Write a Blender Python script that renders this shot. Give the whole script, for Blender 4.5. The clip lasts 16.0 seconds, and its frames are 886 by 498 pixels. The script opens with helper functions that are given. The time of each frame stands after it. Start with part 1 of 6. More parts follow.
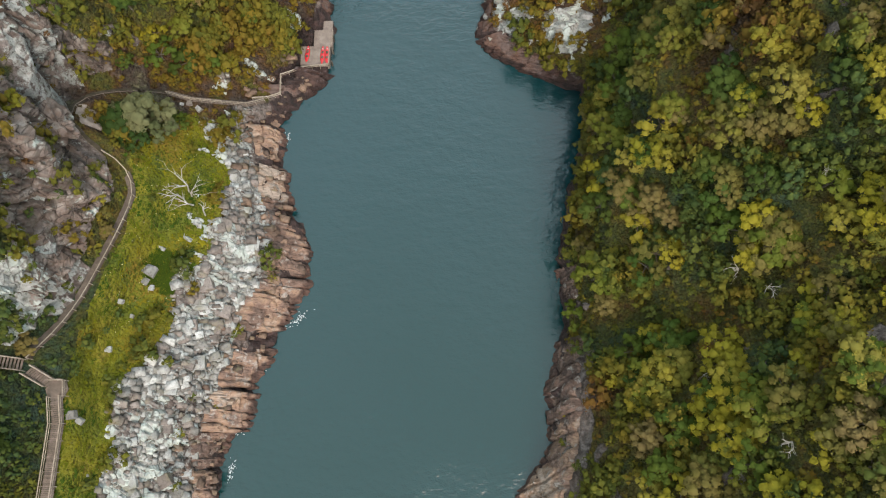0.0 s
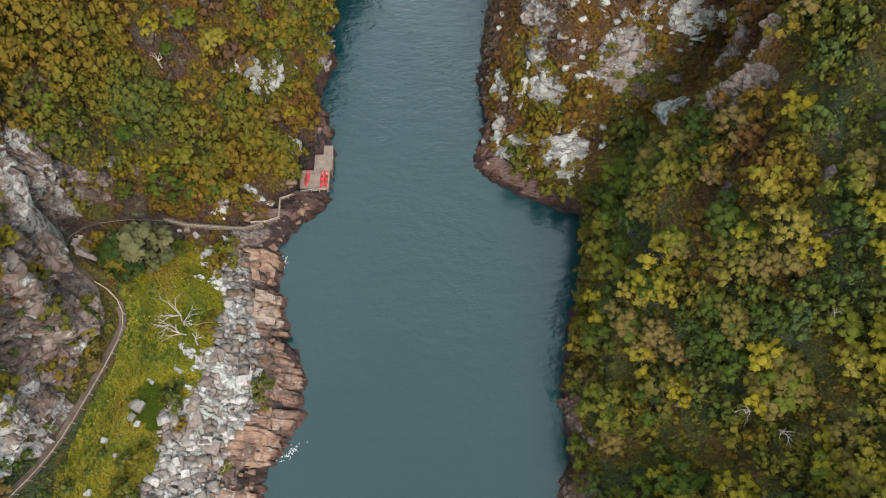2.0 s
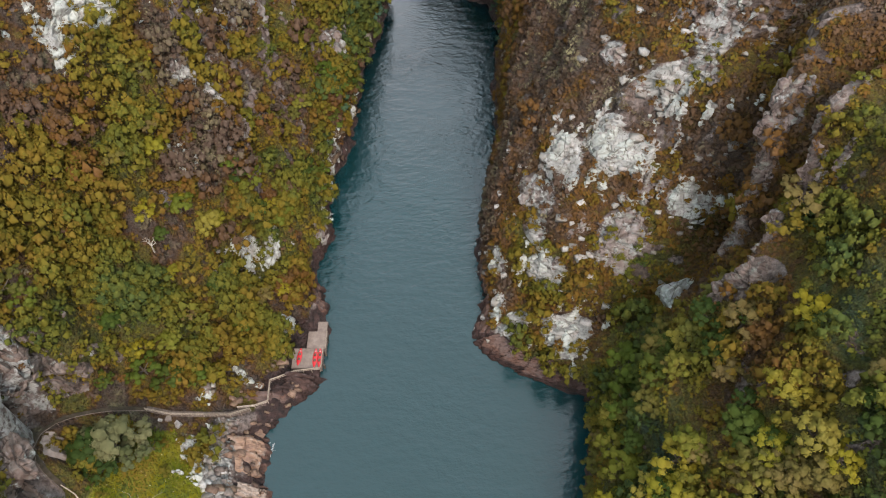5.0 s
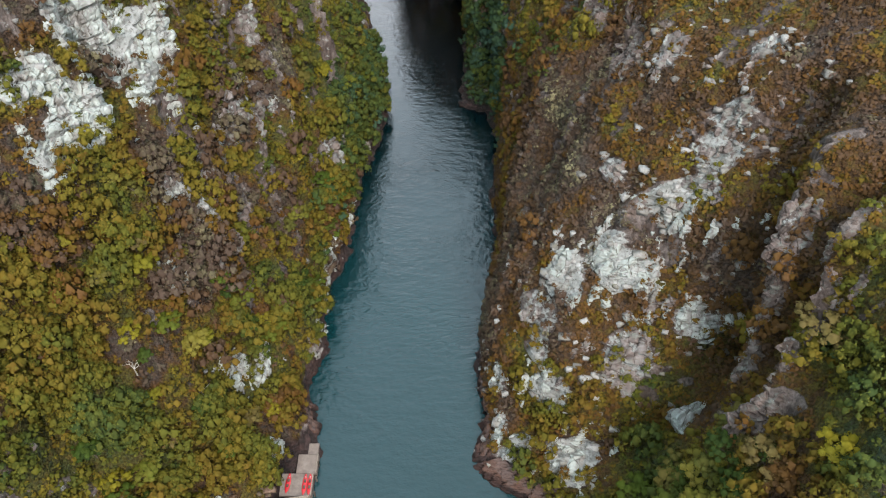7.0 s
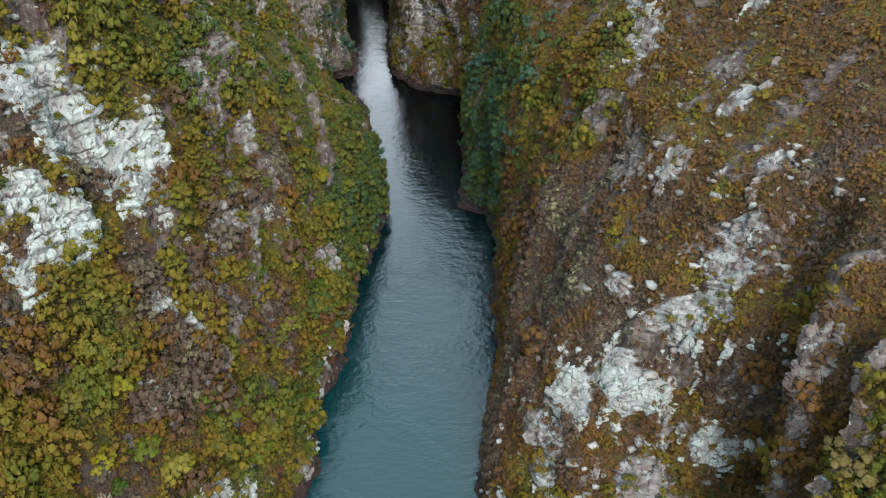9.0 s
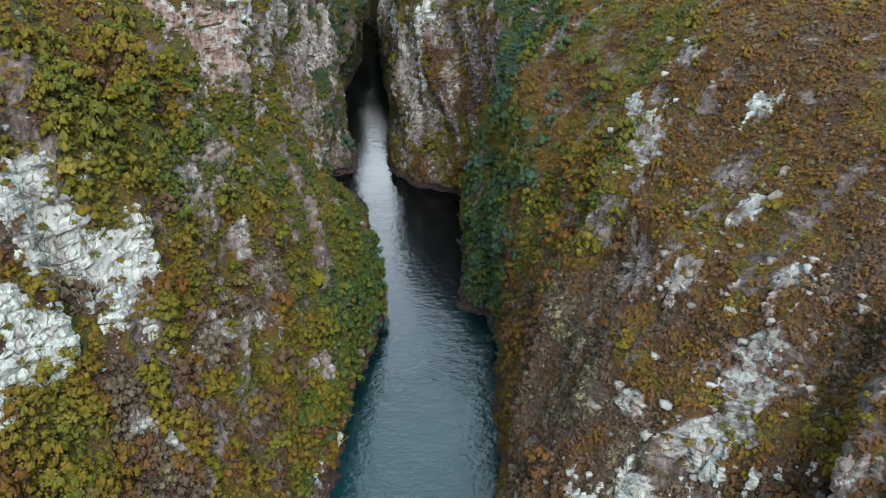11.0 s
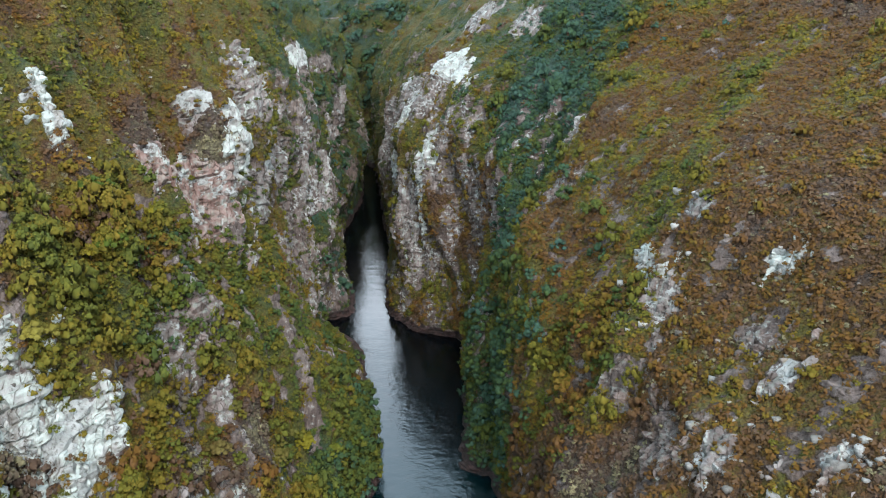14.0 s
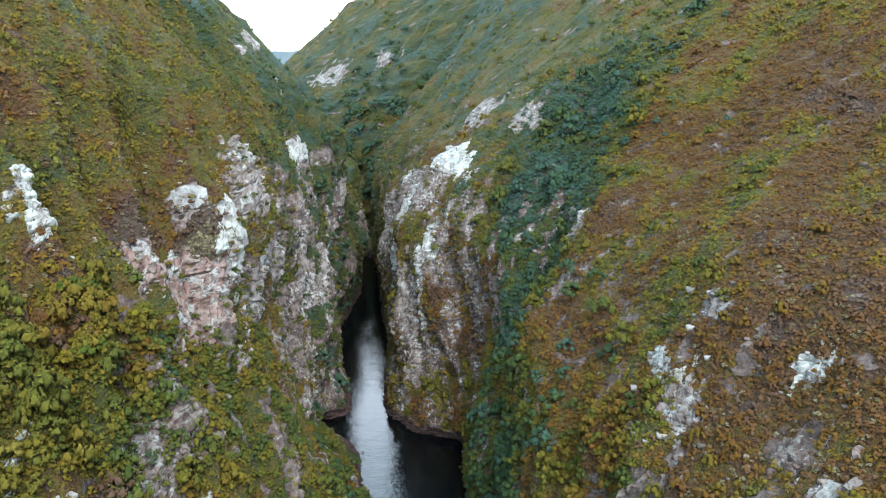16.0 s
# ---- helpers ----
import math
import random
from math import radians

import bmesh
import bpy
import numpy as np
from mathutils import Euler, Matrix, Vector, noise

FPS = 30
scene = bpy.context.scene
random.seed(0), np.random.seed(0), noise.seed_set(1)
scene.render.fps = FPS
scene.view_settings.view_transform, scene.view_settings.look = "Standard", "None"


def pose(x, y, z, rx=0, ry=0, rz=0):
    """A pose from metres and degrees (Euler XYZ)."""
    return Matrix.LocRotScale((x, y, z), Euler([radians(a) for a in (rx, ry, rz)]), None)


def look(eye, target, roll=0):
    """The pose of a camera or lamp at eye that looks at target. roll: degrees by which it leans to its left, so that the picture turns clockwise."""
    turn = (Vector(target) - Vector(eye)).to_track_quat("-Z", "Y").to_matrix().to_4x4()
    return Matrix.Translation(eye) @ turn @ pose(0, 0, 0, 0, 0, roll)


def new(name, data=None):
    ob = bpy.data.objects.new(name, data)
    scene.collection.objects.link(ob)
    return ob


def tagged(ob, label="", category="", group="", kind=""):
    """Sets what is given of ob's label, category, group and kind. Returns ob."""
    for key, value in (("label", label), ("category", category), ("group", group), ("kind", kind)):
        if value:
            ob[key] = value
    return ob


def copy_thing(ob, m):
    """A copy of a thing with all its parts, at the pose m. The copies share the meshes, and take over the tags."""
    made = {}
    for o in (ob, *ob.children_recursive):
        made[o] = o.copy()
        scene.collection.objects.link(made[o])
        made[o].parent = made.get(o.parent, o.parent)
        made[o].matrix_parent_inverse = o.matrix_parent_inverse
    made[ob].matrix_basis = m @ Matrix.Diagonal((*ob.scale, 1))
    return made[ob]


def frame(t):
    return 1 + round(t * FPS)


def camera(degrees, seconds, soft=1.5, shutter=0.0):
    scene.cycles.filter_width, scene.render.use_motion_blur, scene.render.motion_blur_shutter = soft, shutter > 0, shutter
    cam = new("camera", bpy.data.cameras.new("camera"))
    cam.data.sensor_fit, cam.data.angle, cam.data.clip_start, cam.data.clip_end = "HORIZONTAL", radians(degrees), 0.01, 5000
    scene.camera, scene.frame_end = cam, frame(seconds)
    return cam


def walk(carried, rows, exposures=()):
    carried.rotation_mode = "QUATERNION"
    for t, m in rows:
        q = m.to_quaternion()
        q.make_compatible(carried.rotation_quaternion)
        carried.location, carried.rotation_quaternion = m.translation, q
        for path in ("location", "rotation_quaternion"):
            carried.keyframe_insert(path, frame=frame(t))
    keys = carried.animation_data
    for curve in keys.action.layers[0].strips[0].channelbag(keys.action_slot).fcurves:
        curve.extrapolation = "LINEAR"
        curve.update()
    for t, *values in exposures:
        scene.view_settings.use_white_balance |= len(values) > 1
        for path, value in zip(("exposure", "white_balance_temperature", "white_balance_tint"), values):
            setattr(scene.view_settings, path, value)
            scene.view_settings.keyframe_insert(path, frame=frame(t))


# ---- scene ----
cam = camera(65.9, 16.0, soft=1.1)
METRES, EYE, TILT, LEAN, TURN = 50.0, 115.0, -73.6, 0.0, 0.0
ROWS = [
    (0.0, 0.0, 0.0, 0.0, 0.0, 0.0, -0.0),
    (0.5, 0.0, 0.01, 0.0318, -0.03, 1.9, 0.01),
    (1.0, -0.0003, 0.0187, 0.0624, -0.07, 3.85, 0.01),
    (1.5, -0.0004, 0.0276, 0.0918, -0.1, 5.77, 0.01),
    (2.0, -0.0005, 0.0359, 0.1213, -0.12, 7.66, 0.02),
    (2.5, -0.001, 0.044, 0.1504, -0.15, 9.56, 0.04),
    (3.0, -0.0009, 0.0523, 0.1787, -0.17, 11.46, 0.04),
    (3.5, -0.0002, 0.0608, 0.2089, -0.18, 13.33, 0.07),
    (4.0, 0.001, 0.0695, 0.2381, -0.19, 15.22, 0.07),
    (4.5, 0.0005, 0.0784, 0.2678, -0.23, 17.08, 0.1),
    (5.0, 0.0021, 0.0875, 0.2973, -0.22, 18.93, 0.11),
    (7.5, 0.0112, 0.1335, 0.4486, -0.17, 28.08, 0.14),
    (8.0, 0.0108, 0.1422, 0.4794, -0.2, 29.88, 0.16),
    (8.5, 0.0105, 0.1513, 0.51, -0.23, 31.7, 0.18),
    (9.0, 0.0106, 0.1595, 0.5408, -0.26, 33.5, 0.19),
    (11.5, 0.0096, 0.204, 0.688, -0.32, 42.66, 0.25),
    (12.0, 0.0099, 0.2128, 0.7169, -0.31, 44.49, 0.25),
    (12.5, 0.0089, 0.2214, 0.7462, -0.32, 46.34, 0.27),
    (13.0, 0.0077, 0.2296, 0.7757, -0.31, 48.17, 0.3),
    (13.5, 0.0068, 0.2382, 0.8058, -0.32, 50.01, 0.31),
    (14.0, 0.006, 0.247, 0.8362, -0.34, 51.85, 0.32),
    (14.5, 0.0032, 0.2554, 0.8671, -0.36, 53.69, 0.36),
    (15.0, 0.0011, 0.2646, 0.8973, -0.37, 55.53, 0.38),
    (15.5, 0.0001, 0.2729, 0.9281, -0.35, 57.34, 0.38),
    (16.0, -0.0013, 0.2823, 0.9585, -0.35, 59.21, 0.39),
]
walk(cam, [(t, pose(0, 0, EYE, TILT, LEAN, TURN) @ pose(METRES * x, METRES * y, METRES * z, 90 + pitch, roll, yaw)) for t, x, y, z, yaw, pitch, roll in ROWS],
     exposures=[(0.0, 1.47, 7750, 23), (2.5, 1.46, 7950, 29), (5.0, 1.47, 7800, 30), (8.5, 1.5, 7000, 19), (13.0, 1.54, 6850, 19), (16.0, 1.76, 6520, 19)])

# ---- light: a bright overcast sky and a weak, wide sun ----
world = bpy.data.worlds.new("overcast")
scene.world = world
world.use_nodes = True
wn, wl = world.node_tree.nodes, world.node_tree.links
sky = wn.new("ShaderNodeTexSky")
sky.sky_type, sky.sun_disc = "NISHITA", False
sky.sun_elevation, sky.sun_rotation = radians(51), radians(162)
cloud = wn.new("ShaderNodeMix")
cloud.data_type = "RGBA"
cloud.inputs[0].default_value = 0.75
cloud.inputs[7].default_value = (14.8, 16.7, 17.8, 1)
wl.new(sky.outputs[0], cloud.inputs[6])
# the cloud sheet is thinner and brighter between the zenith and the horizon
dome, rise, thin = wn.new("ShaderNodeTexCoord"), wn.new("ShaderNodeSeparateXYZ"), wn.new("ShaderNodeValToRGB")
wl.new(dome.outputs["Generated"], rise.inputs[0])
wl.new(rise.outputs[2], thin.inputs[0])
while len(thin.color_ramp.elements) < 6:
    thin.color_ramp.elements.new(0.5)
for e, (at, v) in zip(thin.color_ramp.elements, ((0.0, (0.36, 0.375, 0.38)), (0.06, (0.42, 0.43, 0.43)), (0.2, (0.8, 0.8, 0.8)), (0.42, (0.90, 0.98, 1.0)), (0.66, (0.48, 0.66, 0.74)), (1.0, (0.30, 0.36, 0.38)))):
    e.position, e.color = at, (*v, 1)
sheet = wn.new("ShaderNodeMix")
sheet.data_type, sheet.blend_type = "RGBA", "MULTIPLY"
sheet.inputs[0].default_value = 1.0
wl.new(cloud.outputs[2], sheet.inputs[6])
wl.new(thin.outputs[0], sheet.inputs[7])
wl.new(sheet.outputs[2], wn["Background"].inputs[0])
wn["Background"].inputs[1].default_value = 0.15
sun = new("sun", bpy.data.lights.new("sun", "SUN"))
sun.data.energy, sun.data.angle, sun.data.color = 1.6, radians(24), (1, 0.96, 0.88)
sun.matrix_world = look((0, 0, 0), (-0.25, 0.77, -1))

# ---- materials ----


ALBEDO_SCALE = 0.62  # scales every base colour alike, to balance the land against the sky


class Nodes:
    """A small builder for node materials."""

    def __init__(self, name):
        self.mat = bpy.data.materials.new(name)
        self.mat.use_nodes = True
        self.tree = self.mat.node_tree
        self.bsdf = self.tree.nodes["Principled BSDF"]

    def add(self, kind, **values):
        n = self.tree.nodes.new(kind)
        for key, value in values.items():
            n.inputs[key.replace("_", " ")].default_value = value
        return n

    def link(self, a, b):
        self.tree.links.new(a, b)

    def coords(self, scale=(1, 1, 1), turn=(0, 0, 0)):
        geo = self.add("ShaderNodeNewGeometry")
        m = self.add("ShaderNodeMapping")
        m.inputs["Scale"].default_value, m.inputs["Rotation"].default_value = scale, turn
        self.link(geo.outputs["Position"], m.inputs["Vector"])
        return m.outputs[0]

    def grain(self, stretch, lean=0.43):
        """Coordinates drawn out along the fall of the slope."""
        geo = self.add("ShaderNodeNewGeometry")
        m = self.add("ShaderNodeMapping")
        m.vector_type = "TEXTURE"
        m.inputs["Scale"].default_value, m.inputs["Rotation"].default_value = (1, 1, stretch), (-lean, 0, 0)
        self.link(geo.outputs["Position"], m.inputs["Vector"])
        return m.outputs[0]

    def noise(self, scale, detail=4, rough=0.55, where=None):
        n = self.add("ShaderNodeTexNoise", Scale=scale, Detail=detail, Roughness=rough)
        self.link(where or self.coords(), n.inputs["Vector"])
        return n.outputs["Fac"]

    def ramp(self, fac, *stops):
        n = self.tree.nodes.new("ShaderNodeValToRGB")
        while len(n.color_ramp.elements) < len(stops):
            n.color_ramp.elements.new(0.5)
        for e, (at, c) in zip(n.color_ramp.elements, stops):
            e.position, e.color = at, (*c, 1) if len(c) == 3 else c
        self.link(fac, n.inputs[0])
        return n.outputs[0]

    def mix(self, fac, a, b, blend="MIX"):
        n = self.tree.nodes.new("ShaderNodeMix")
        n.data_type, n.blend_type = "RGBA", blend
        for socket, value in ((n.inputs[0], fac), (n.inputs[6], a), (n.inputs[7], b)):
            if hasattr(value, "is_linked"):
                self.link(value, socket)
            else:
                socket.default_value = value if isinstance(value, (int, float)) else (*value, 1)
        return n.outputs[2]

    def math(self, op, a, b=0.0):
        n = self.tree.nodes.new("ShaderNodeMath")
        n.operation = op
        for socket, value in zip(n.inputs, (a, b)):
            if hasattr(value, "is_linked"):
                self.link(value, socket)
            else:
                socket.default_value = value
        return n.outputs[0]

    def attribute(self, name):
        n = self.tree.nodes.new("ShaderNodeAttribute")
        n.attribute_name = name
        return n.outputs["Fac"]

    def bump(self, height, strength, distance, under=None):
        n = self.add("ShaderNodeBump", Strength=strength, Distance=distance)
        self.link(height, n.inputs["Height"])
        if under:
            self.link(under, n.inputs["Normal"])
        return n.outputs[0]

    def done(self, colour, rough=0.9, normal=None, spec=0.3):
        colour = self.mix(1.0, colour, (ALBEDO_SCALE, ALBEDO_SCALE, ALBEDO_SCALE), "MULTIPLY")
        self.link(colour, self.bsdf.inputs["Base Color"])
        if hasattr(rough, "is_linked"):
            self.link(rough, self.bsdf.inputs["Roughness"])
        else:
            self.bsdf.inputs["Roughness"].default_value = rough
        self.bsdf.inputs["Specular IOR Level"].default_value = spec
        if normal:
            self.link(normal, self.bsdf.inputs["Normal"])
        return self.mat


def rock_colour(n):
    """Weathered quartzite: pink-grey and buff, with dark joints and seams."""
    seam = n.coords((1.0, 1.0, 0.45), (0.5, 0.3, 0.4))
    base = n.ramp(n.noise(0.16, 6, 0.62), (0.25, (0.065, 0.050, 0.043)), (0.45, (0.145, 0.110, 0.096)), (0.6, (0.215, 0.182, 0.166)), (0.75, (0.25, 0.17, 0.132)))
    fine = n.ramp(n.noise(1.6, 6, 0.7, seam), (0.3, (0.35, 0.33, 0.32)), (0.55, (1, 1, 1)), (0.8, (1.25, 1.2, 1.15)))
    line = n.ramp(n.noise(1.1, 5, 0.65, n.grain(4.5)), (0.36, (0.45, 0.42, 0.40)), (0.52, (1, 1, 1)), (0.7, (1.35, 1.35, 1.35)))
    return n.mix(1.0, n.mix(1.0, base, fine, "MULTIPLY"), line, "MULTIPLY"), seam


def pale_colour(n, seam):
    base = n.ramp(n.noise(0.5, 5, 0.6), (0.3, (0.21, 0.22, 0.20)), (0.5, (0.36, 0.375, 0.355)), (0.7, (0.50, 0.51, 0.49)))
    cracks = n.ramp(n.noise(2.2, 5, 0.75, seam), (0.34, (0.28, 0.27, 0.25)), (0.47, (1, 1, 1)))
    return n.mix(1.0, base, cracks, "MULTIPLY")


# the low end is lightened and blued, painting haze into far foliage
LEAF_TONES = (
    (0.0, (0.050, 0.108, 0.084)), (0.10, (0.040, 0.086, 0.046)), (0.20, (0.047, 0.078, 0.020)), (0.36, (0.104, 0.105, 0.015)), (0.48, (0.146, 0.108, 0.014)),
    (0.60, (0.128, 0.060, 0.013)), (0.70, (0.100, 0.057, 0.031)), (0.80, (0.094, 0.064, 0.049)), (0.90, (0.125, 0.105, 0.062)), (1.0, (0.23, 0.205, 0.115)),
)


def ground_material():
    n = Nodes("hillside_ground")
    rock, seam = rock_colour(n)
    pale = pale_colour(n, seam)
    patch = n.noise(0.9, 5, 0.65)
    pale_mask = n.ramp(n.math("ADD", n.attribute("pale"), n.math("MULTIPLY", n.math("SUBTRACT", patch, 0.5), 1.6)), (0.42, (0, 0, 0)), (0.56, (1, 1, 1)))
    stone = n.mix(pale_mask, rock, pale)
    clump = n.add("ShaderNodeTexVoronoi", Scale=1.25)
    n.link(n.coords(), clump.inputs["Vector"])
    sprig = n.add("ShaderNodeTexVoronoi", Scale=3.0)
    n.link(n.coords(), sprig.inputs["Vector"])
    pick = n.tree.nodes.new("ShaderNodeSeparateColor")
    n.link(clump.outputs["Color"], pick.inputs[0])
    tone = n.math("ADD", n.attribute("tone"), n.math("MULTIPLY", n.math("SUBTRACT", pick.outputs[0], 0.5), 0.16))
    tone = n.math("ADD", tone, n.math("MULTIPLY", n.math("SUBTRACT", n.noise(0.45, 5, 0.65, n.grain(1.8)), 0.5), 0.5))
    leafy = n.ramp(tone, *LEAF_TONES)
    # darker away from sprig centres: litter, and plant shade put into the colour
    leafy = n.mix(1.0, leafy, n.ramp(sprig.outputs["Distance"], (0.1, (0.95, 0.95, 0.95)), (0.7, (0.5, 0.5, 0.5))), "MULTIPLY")
    earth = n.ramp(n.noise(0.7, 6, 0.65), (0.3, (0.036, 0.026, 0.016)), (0.7, (0.095, 0.062, 0.038)))
    soil = n.mix(n.ramp(n.noise(1.1, 5, 0.65), (0.58, (0, 0, 0)), (0.7, (0.6, 0.6, 0.6))), leafy, earth)
    bare_mask = n.ramp(n.math("ADD", n.attribute("bare"), n.math("MULTIPLY", n.math("SUBTRACT", n.noise(0.6, 5, 0.65), 0.5), 0.9)), (0.4, (0, 0, 0)), (0.52, (1, 1, 1)))
    colour = n.mix(bare_mask, soil, stone)
    lawn = n.ramp(n.noise(0.22, 5, 0.55), (0.28, (0.05, 0.088, 0.006)), (0.45, (0.14, 0.150, 0.007)), (0.6, (0.21, 0.185, 0.010)), (0.75, (0.24, 0.18, 0.03)))
    grass_mask = n.ramp(n.math("ADD", n.attribute("grass"), n.math("MULTIPLY", n.math("SUBTRACT", n.noise(0.5, 5, 0.6), 0.5), 0.7)), (0.45, (0, 0, 0)), (0.55, (1, 1, 1)))
    colour = n.mix(grass_mask, colour, lawn)
    height = n.tree.nodes.new("ShaderNodeSeparateXYZ")
    n.link(n.coords(), height.inputs[0])
    # dark wet rock, its band raised to paint in the undercut's shade too
    tide = n.math("ADD", height.outputs[2], n.math("MULTIPLY", n.noise(0.35, 4), -5.4))
    wet = n.ramp(tide, (0.0, (1, 1, 1)), (0.55, (0, 0, 0)))
    dark = n.ramp(n.noise(0.8, 5), (0.35, (0.016, 0.012, 0.011)), (0.65, (0.066, 0.037, 0.033)))
    colour = n.mix(wet, colour, dark)
    joints = n.add("ShaderNodeTexVoronoi", Scale=0.75)
    joints.feature = "DISTANCE_TO_EDGE"
    n.link(n.coords((1.0, 1.5, 0.6), (0.5, 0.3, 0.4)), joints.inputs["Vector"])
    b = n.bump(n.ramp(joints.outputs["Distance"], (0.0, (0, 0, 0)), (0.05, (1, 1, 1))), 0.5, 0.25)
    b = n.bump(n.noise(0.9, 8, 0.7, seam), 0.9, 0.6, b)
    plants = n.math("ADD", n.math("MULTIPLY", clump.outputs["Distance"], -1.0), n.math("MULTIPLY", sprig.outputs["Distance"], -0.5))
    b = n.bump(n.math("MULTIPLY", plants, n.math("SUBTRACT", 1.0, bare_mask)), 0.9, 0.6, b)
    b = n.bump(n.noise(5.0, 5, 0.7), 0.6, 0.12, b)
    return n.done(colour, 0.88, b)


def boulder_material(name, tint_low, tint_high):
    n = Nodes(name)
    info = n.tree.nodes.new("ShaderNodeObjectInfo")
    geo = n.tree.nodes.new("ShaderNodeNewGeometry")
    pick = n.math("FRACT", n.math("ADD", info.outputs["Random"], geo.outputs["Random Per Island"]))
    base = n.mix(pick, tint_low, tint_high)
    fine = n.ramp(n.noise(2.0, 6, 0.7), (0.3, (0.42, 0.40, 0.38)), (0.52, (1, 1, 1)), (0.8, (1.15, 1.13, 1.1)))
    colour = n.mix(1.0, base, fine, "MULTIPLY")
    stain = n.ramp(n.noise(0.5, 6, 0.7), (0.52, (0, 0, 0)), (0.68, (1, 1, 1)))
    colour = n.mix(n.math("MULTIPLY", stain, 0.6), colour, (0.165, 0.15, 0.075))
    return n.done(colour, 0.85, n.bump(n.noise(4.0, 6, 0.7), 0.7, 0.15))


def clump_normal(n):
    """The way a leaf's whole clump faces, so that leaves shade together as a crown does."""
    way = n.tree.nodes.new("ShaderNodeAttribute")
    way.attribute_name = "way"
    turn = n.tree.nodes.new("ShaderNodeVectorTransform")
    turn.vector_type, turn.convert_from, turn.convert_to = "NORMAL", "OBJECT", "WORLD"
    n.link(way.outputs["Vector"], turn.inputs[0])
    return turn.outputs[0]


def foliage_material(name, *stops):
    n = Nodes(name)
    geo = n.tree.nodes.new("ShaderNodeNewGeometry")
    jitter = n.math("MULTIPLY", n.math("SUBTRACT", geo.outputs["Random Per Island"], 0.5), 0.09)
    tone = n.math("ADD", n.attribute("tone"), jitter)
    colour = n.ramp(tone, *stops)
    glow = n.ramp(geo.outputs["Random Per Island"], (0.0, (0.82, 0.82, 0.82)), (1.0, (1.18, 1.18, 1.16)))
    colour = n.mix(1.0, colour, glow, "MULTIPLY")
    return n.done(colour, 0.75, clump_normal(n), 0.08)


def water_material():
    n = Nodes("river_water")
    place = n.tree.nodes.new("ShaderNodeSeparateXYZ")
    n.link(n.coords(), place.inputs[0])
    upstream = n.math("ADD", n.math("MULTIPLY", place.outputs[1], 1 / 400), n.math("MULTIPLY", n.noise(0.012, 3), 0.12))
    # body colour fades to near black upstream, painting in the walls' dark reflection
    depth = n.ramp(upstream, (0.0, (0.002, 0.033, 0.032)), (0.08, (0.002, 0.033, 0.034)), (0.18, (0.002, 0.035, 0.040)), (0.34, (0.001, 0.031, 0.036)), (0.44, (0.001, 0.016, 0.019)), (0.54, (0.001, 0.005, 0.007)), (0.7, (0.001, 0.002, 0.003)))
    wide = n.noise(0.30, 3, 0.5, n.coords((0.7, 1.25, 1), (0, 0, 0.3)))
    small = n.noise(0.7, 4, 0.6, n.coords((0.95, 1.4, 1), (0, 0, -0.2)))
    swell = n.ramp(n.noise(0.03, 3), (0.35, (0.4, 0.4, 0.4)), (0.65, (1, 1, 1)))
    sheltered = n.ramp(n.math("MULTIPLY", place.outputs[1], 1 / 400), (0.0, (1.0, 1.0, 1.0)), (0.25, (1.0, 1.0, 1.0)), (0.38, (1.0, 1.0, 1.0)), (0.55, (0.4, 0.45, 0.45)), (0.75, (0.4, 0.4, 0.4)))
    swell = n.math("MULTIPLY", swell, sheltered)
    b = n.bump(n.math("MULTIPLY", wide, swell), 1.0, 0.26)
    b = n.bump(n.math("MULTIPLY", small, swell), 1.0, 0.2, b)
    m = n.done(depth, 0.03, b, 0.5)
    n.bsdf.inputs["IOR"].default_value = 1.48
    return m


GROUND = ground_material()
WATER = water_material()
SCRUB = foliage_material("scrub_leaves", *LEAF_TONES)

# ---- fast noise for building ----


def hashed(i, j, k, seed):
    h = (i * 374761393 + j * 668265263 + k * 2147483647 + seed * 974634777) & 0xFFFFFFFF
    h = ((h ^ (h >> 13)) * 1274126177) & 0xFFFFFFFF
    h = ((h ^ (h >> 16)) * 2246822519) & 0xFFFFFFFF
    return ((h ^ (h >> 15)) & 0xFFFFFF) / float(0xFFFFFF)


def lattice(p, seed=0):
    """Smooth value noise, -1 to 1, at the points p (n, 3)."""
    f = np.floor(p).astype(np.int64)
    u = p - f
    u = u * u * (3 - 2 * u)
    total = np.zeros(len(p))
    for a in (0, 1):
        for b in (0, 1):
            for c in (0, 1):
                w = (u[:, 0] if a else 1 - u[:, 0]) * (u[:, 1] if b else 1 - u[:, 1]) * (u[:, 2] if c else 1 - u[:, 2])
                total += w * hashed(f[:, 0] + a, f[:, 1] + b, f[:, 2] + c, seed)
    return total * 2 - 1


def fractal(p, octaves=4, seed=0, gain=0.5):
    total, size = np.zeros(len(p)), 1.0
    for o in range(octaves):
        total += size * lattice(p * 2.03 ** o, seed + o)
        size *= gain
    return total


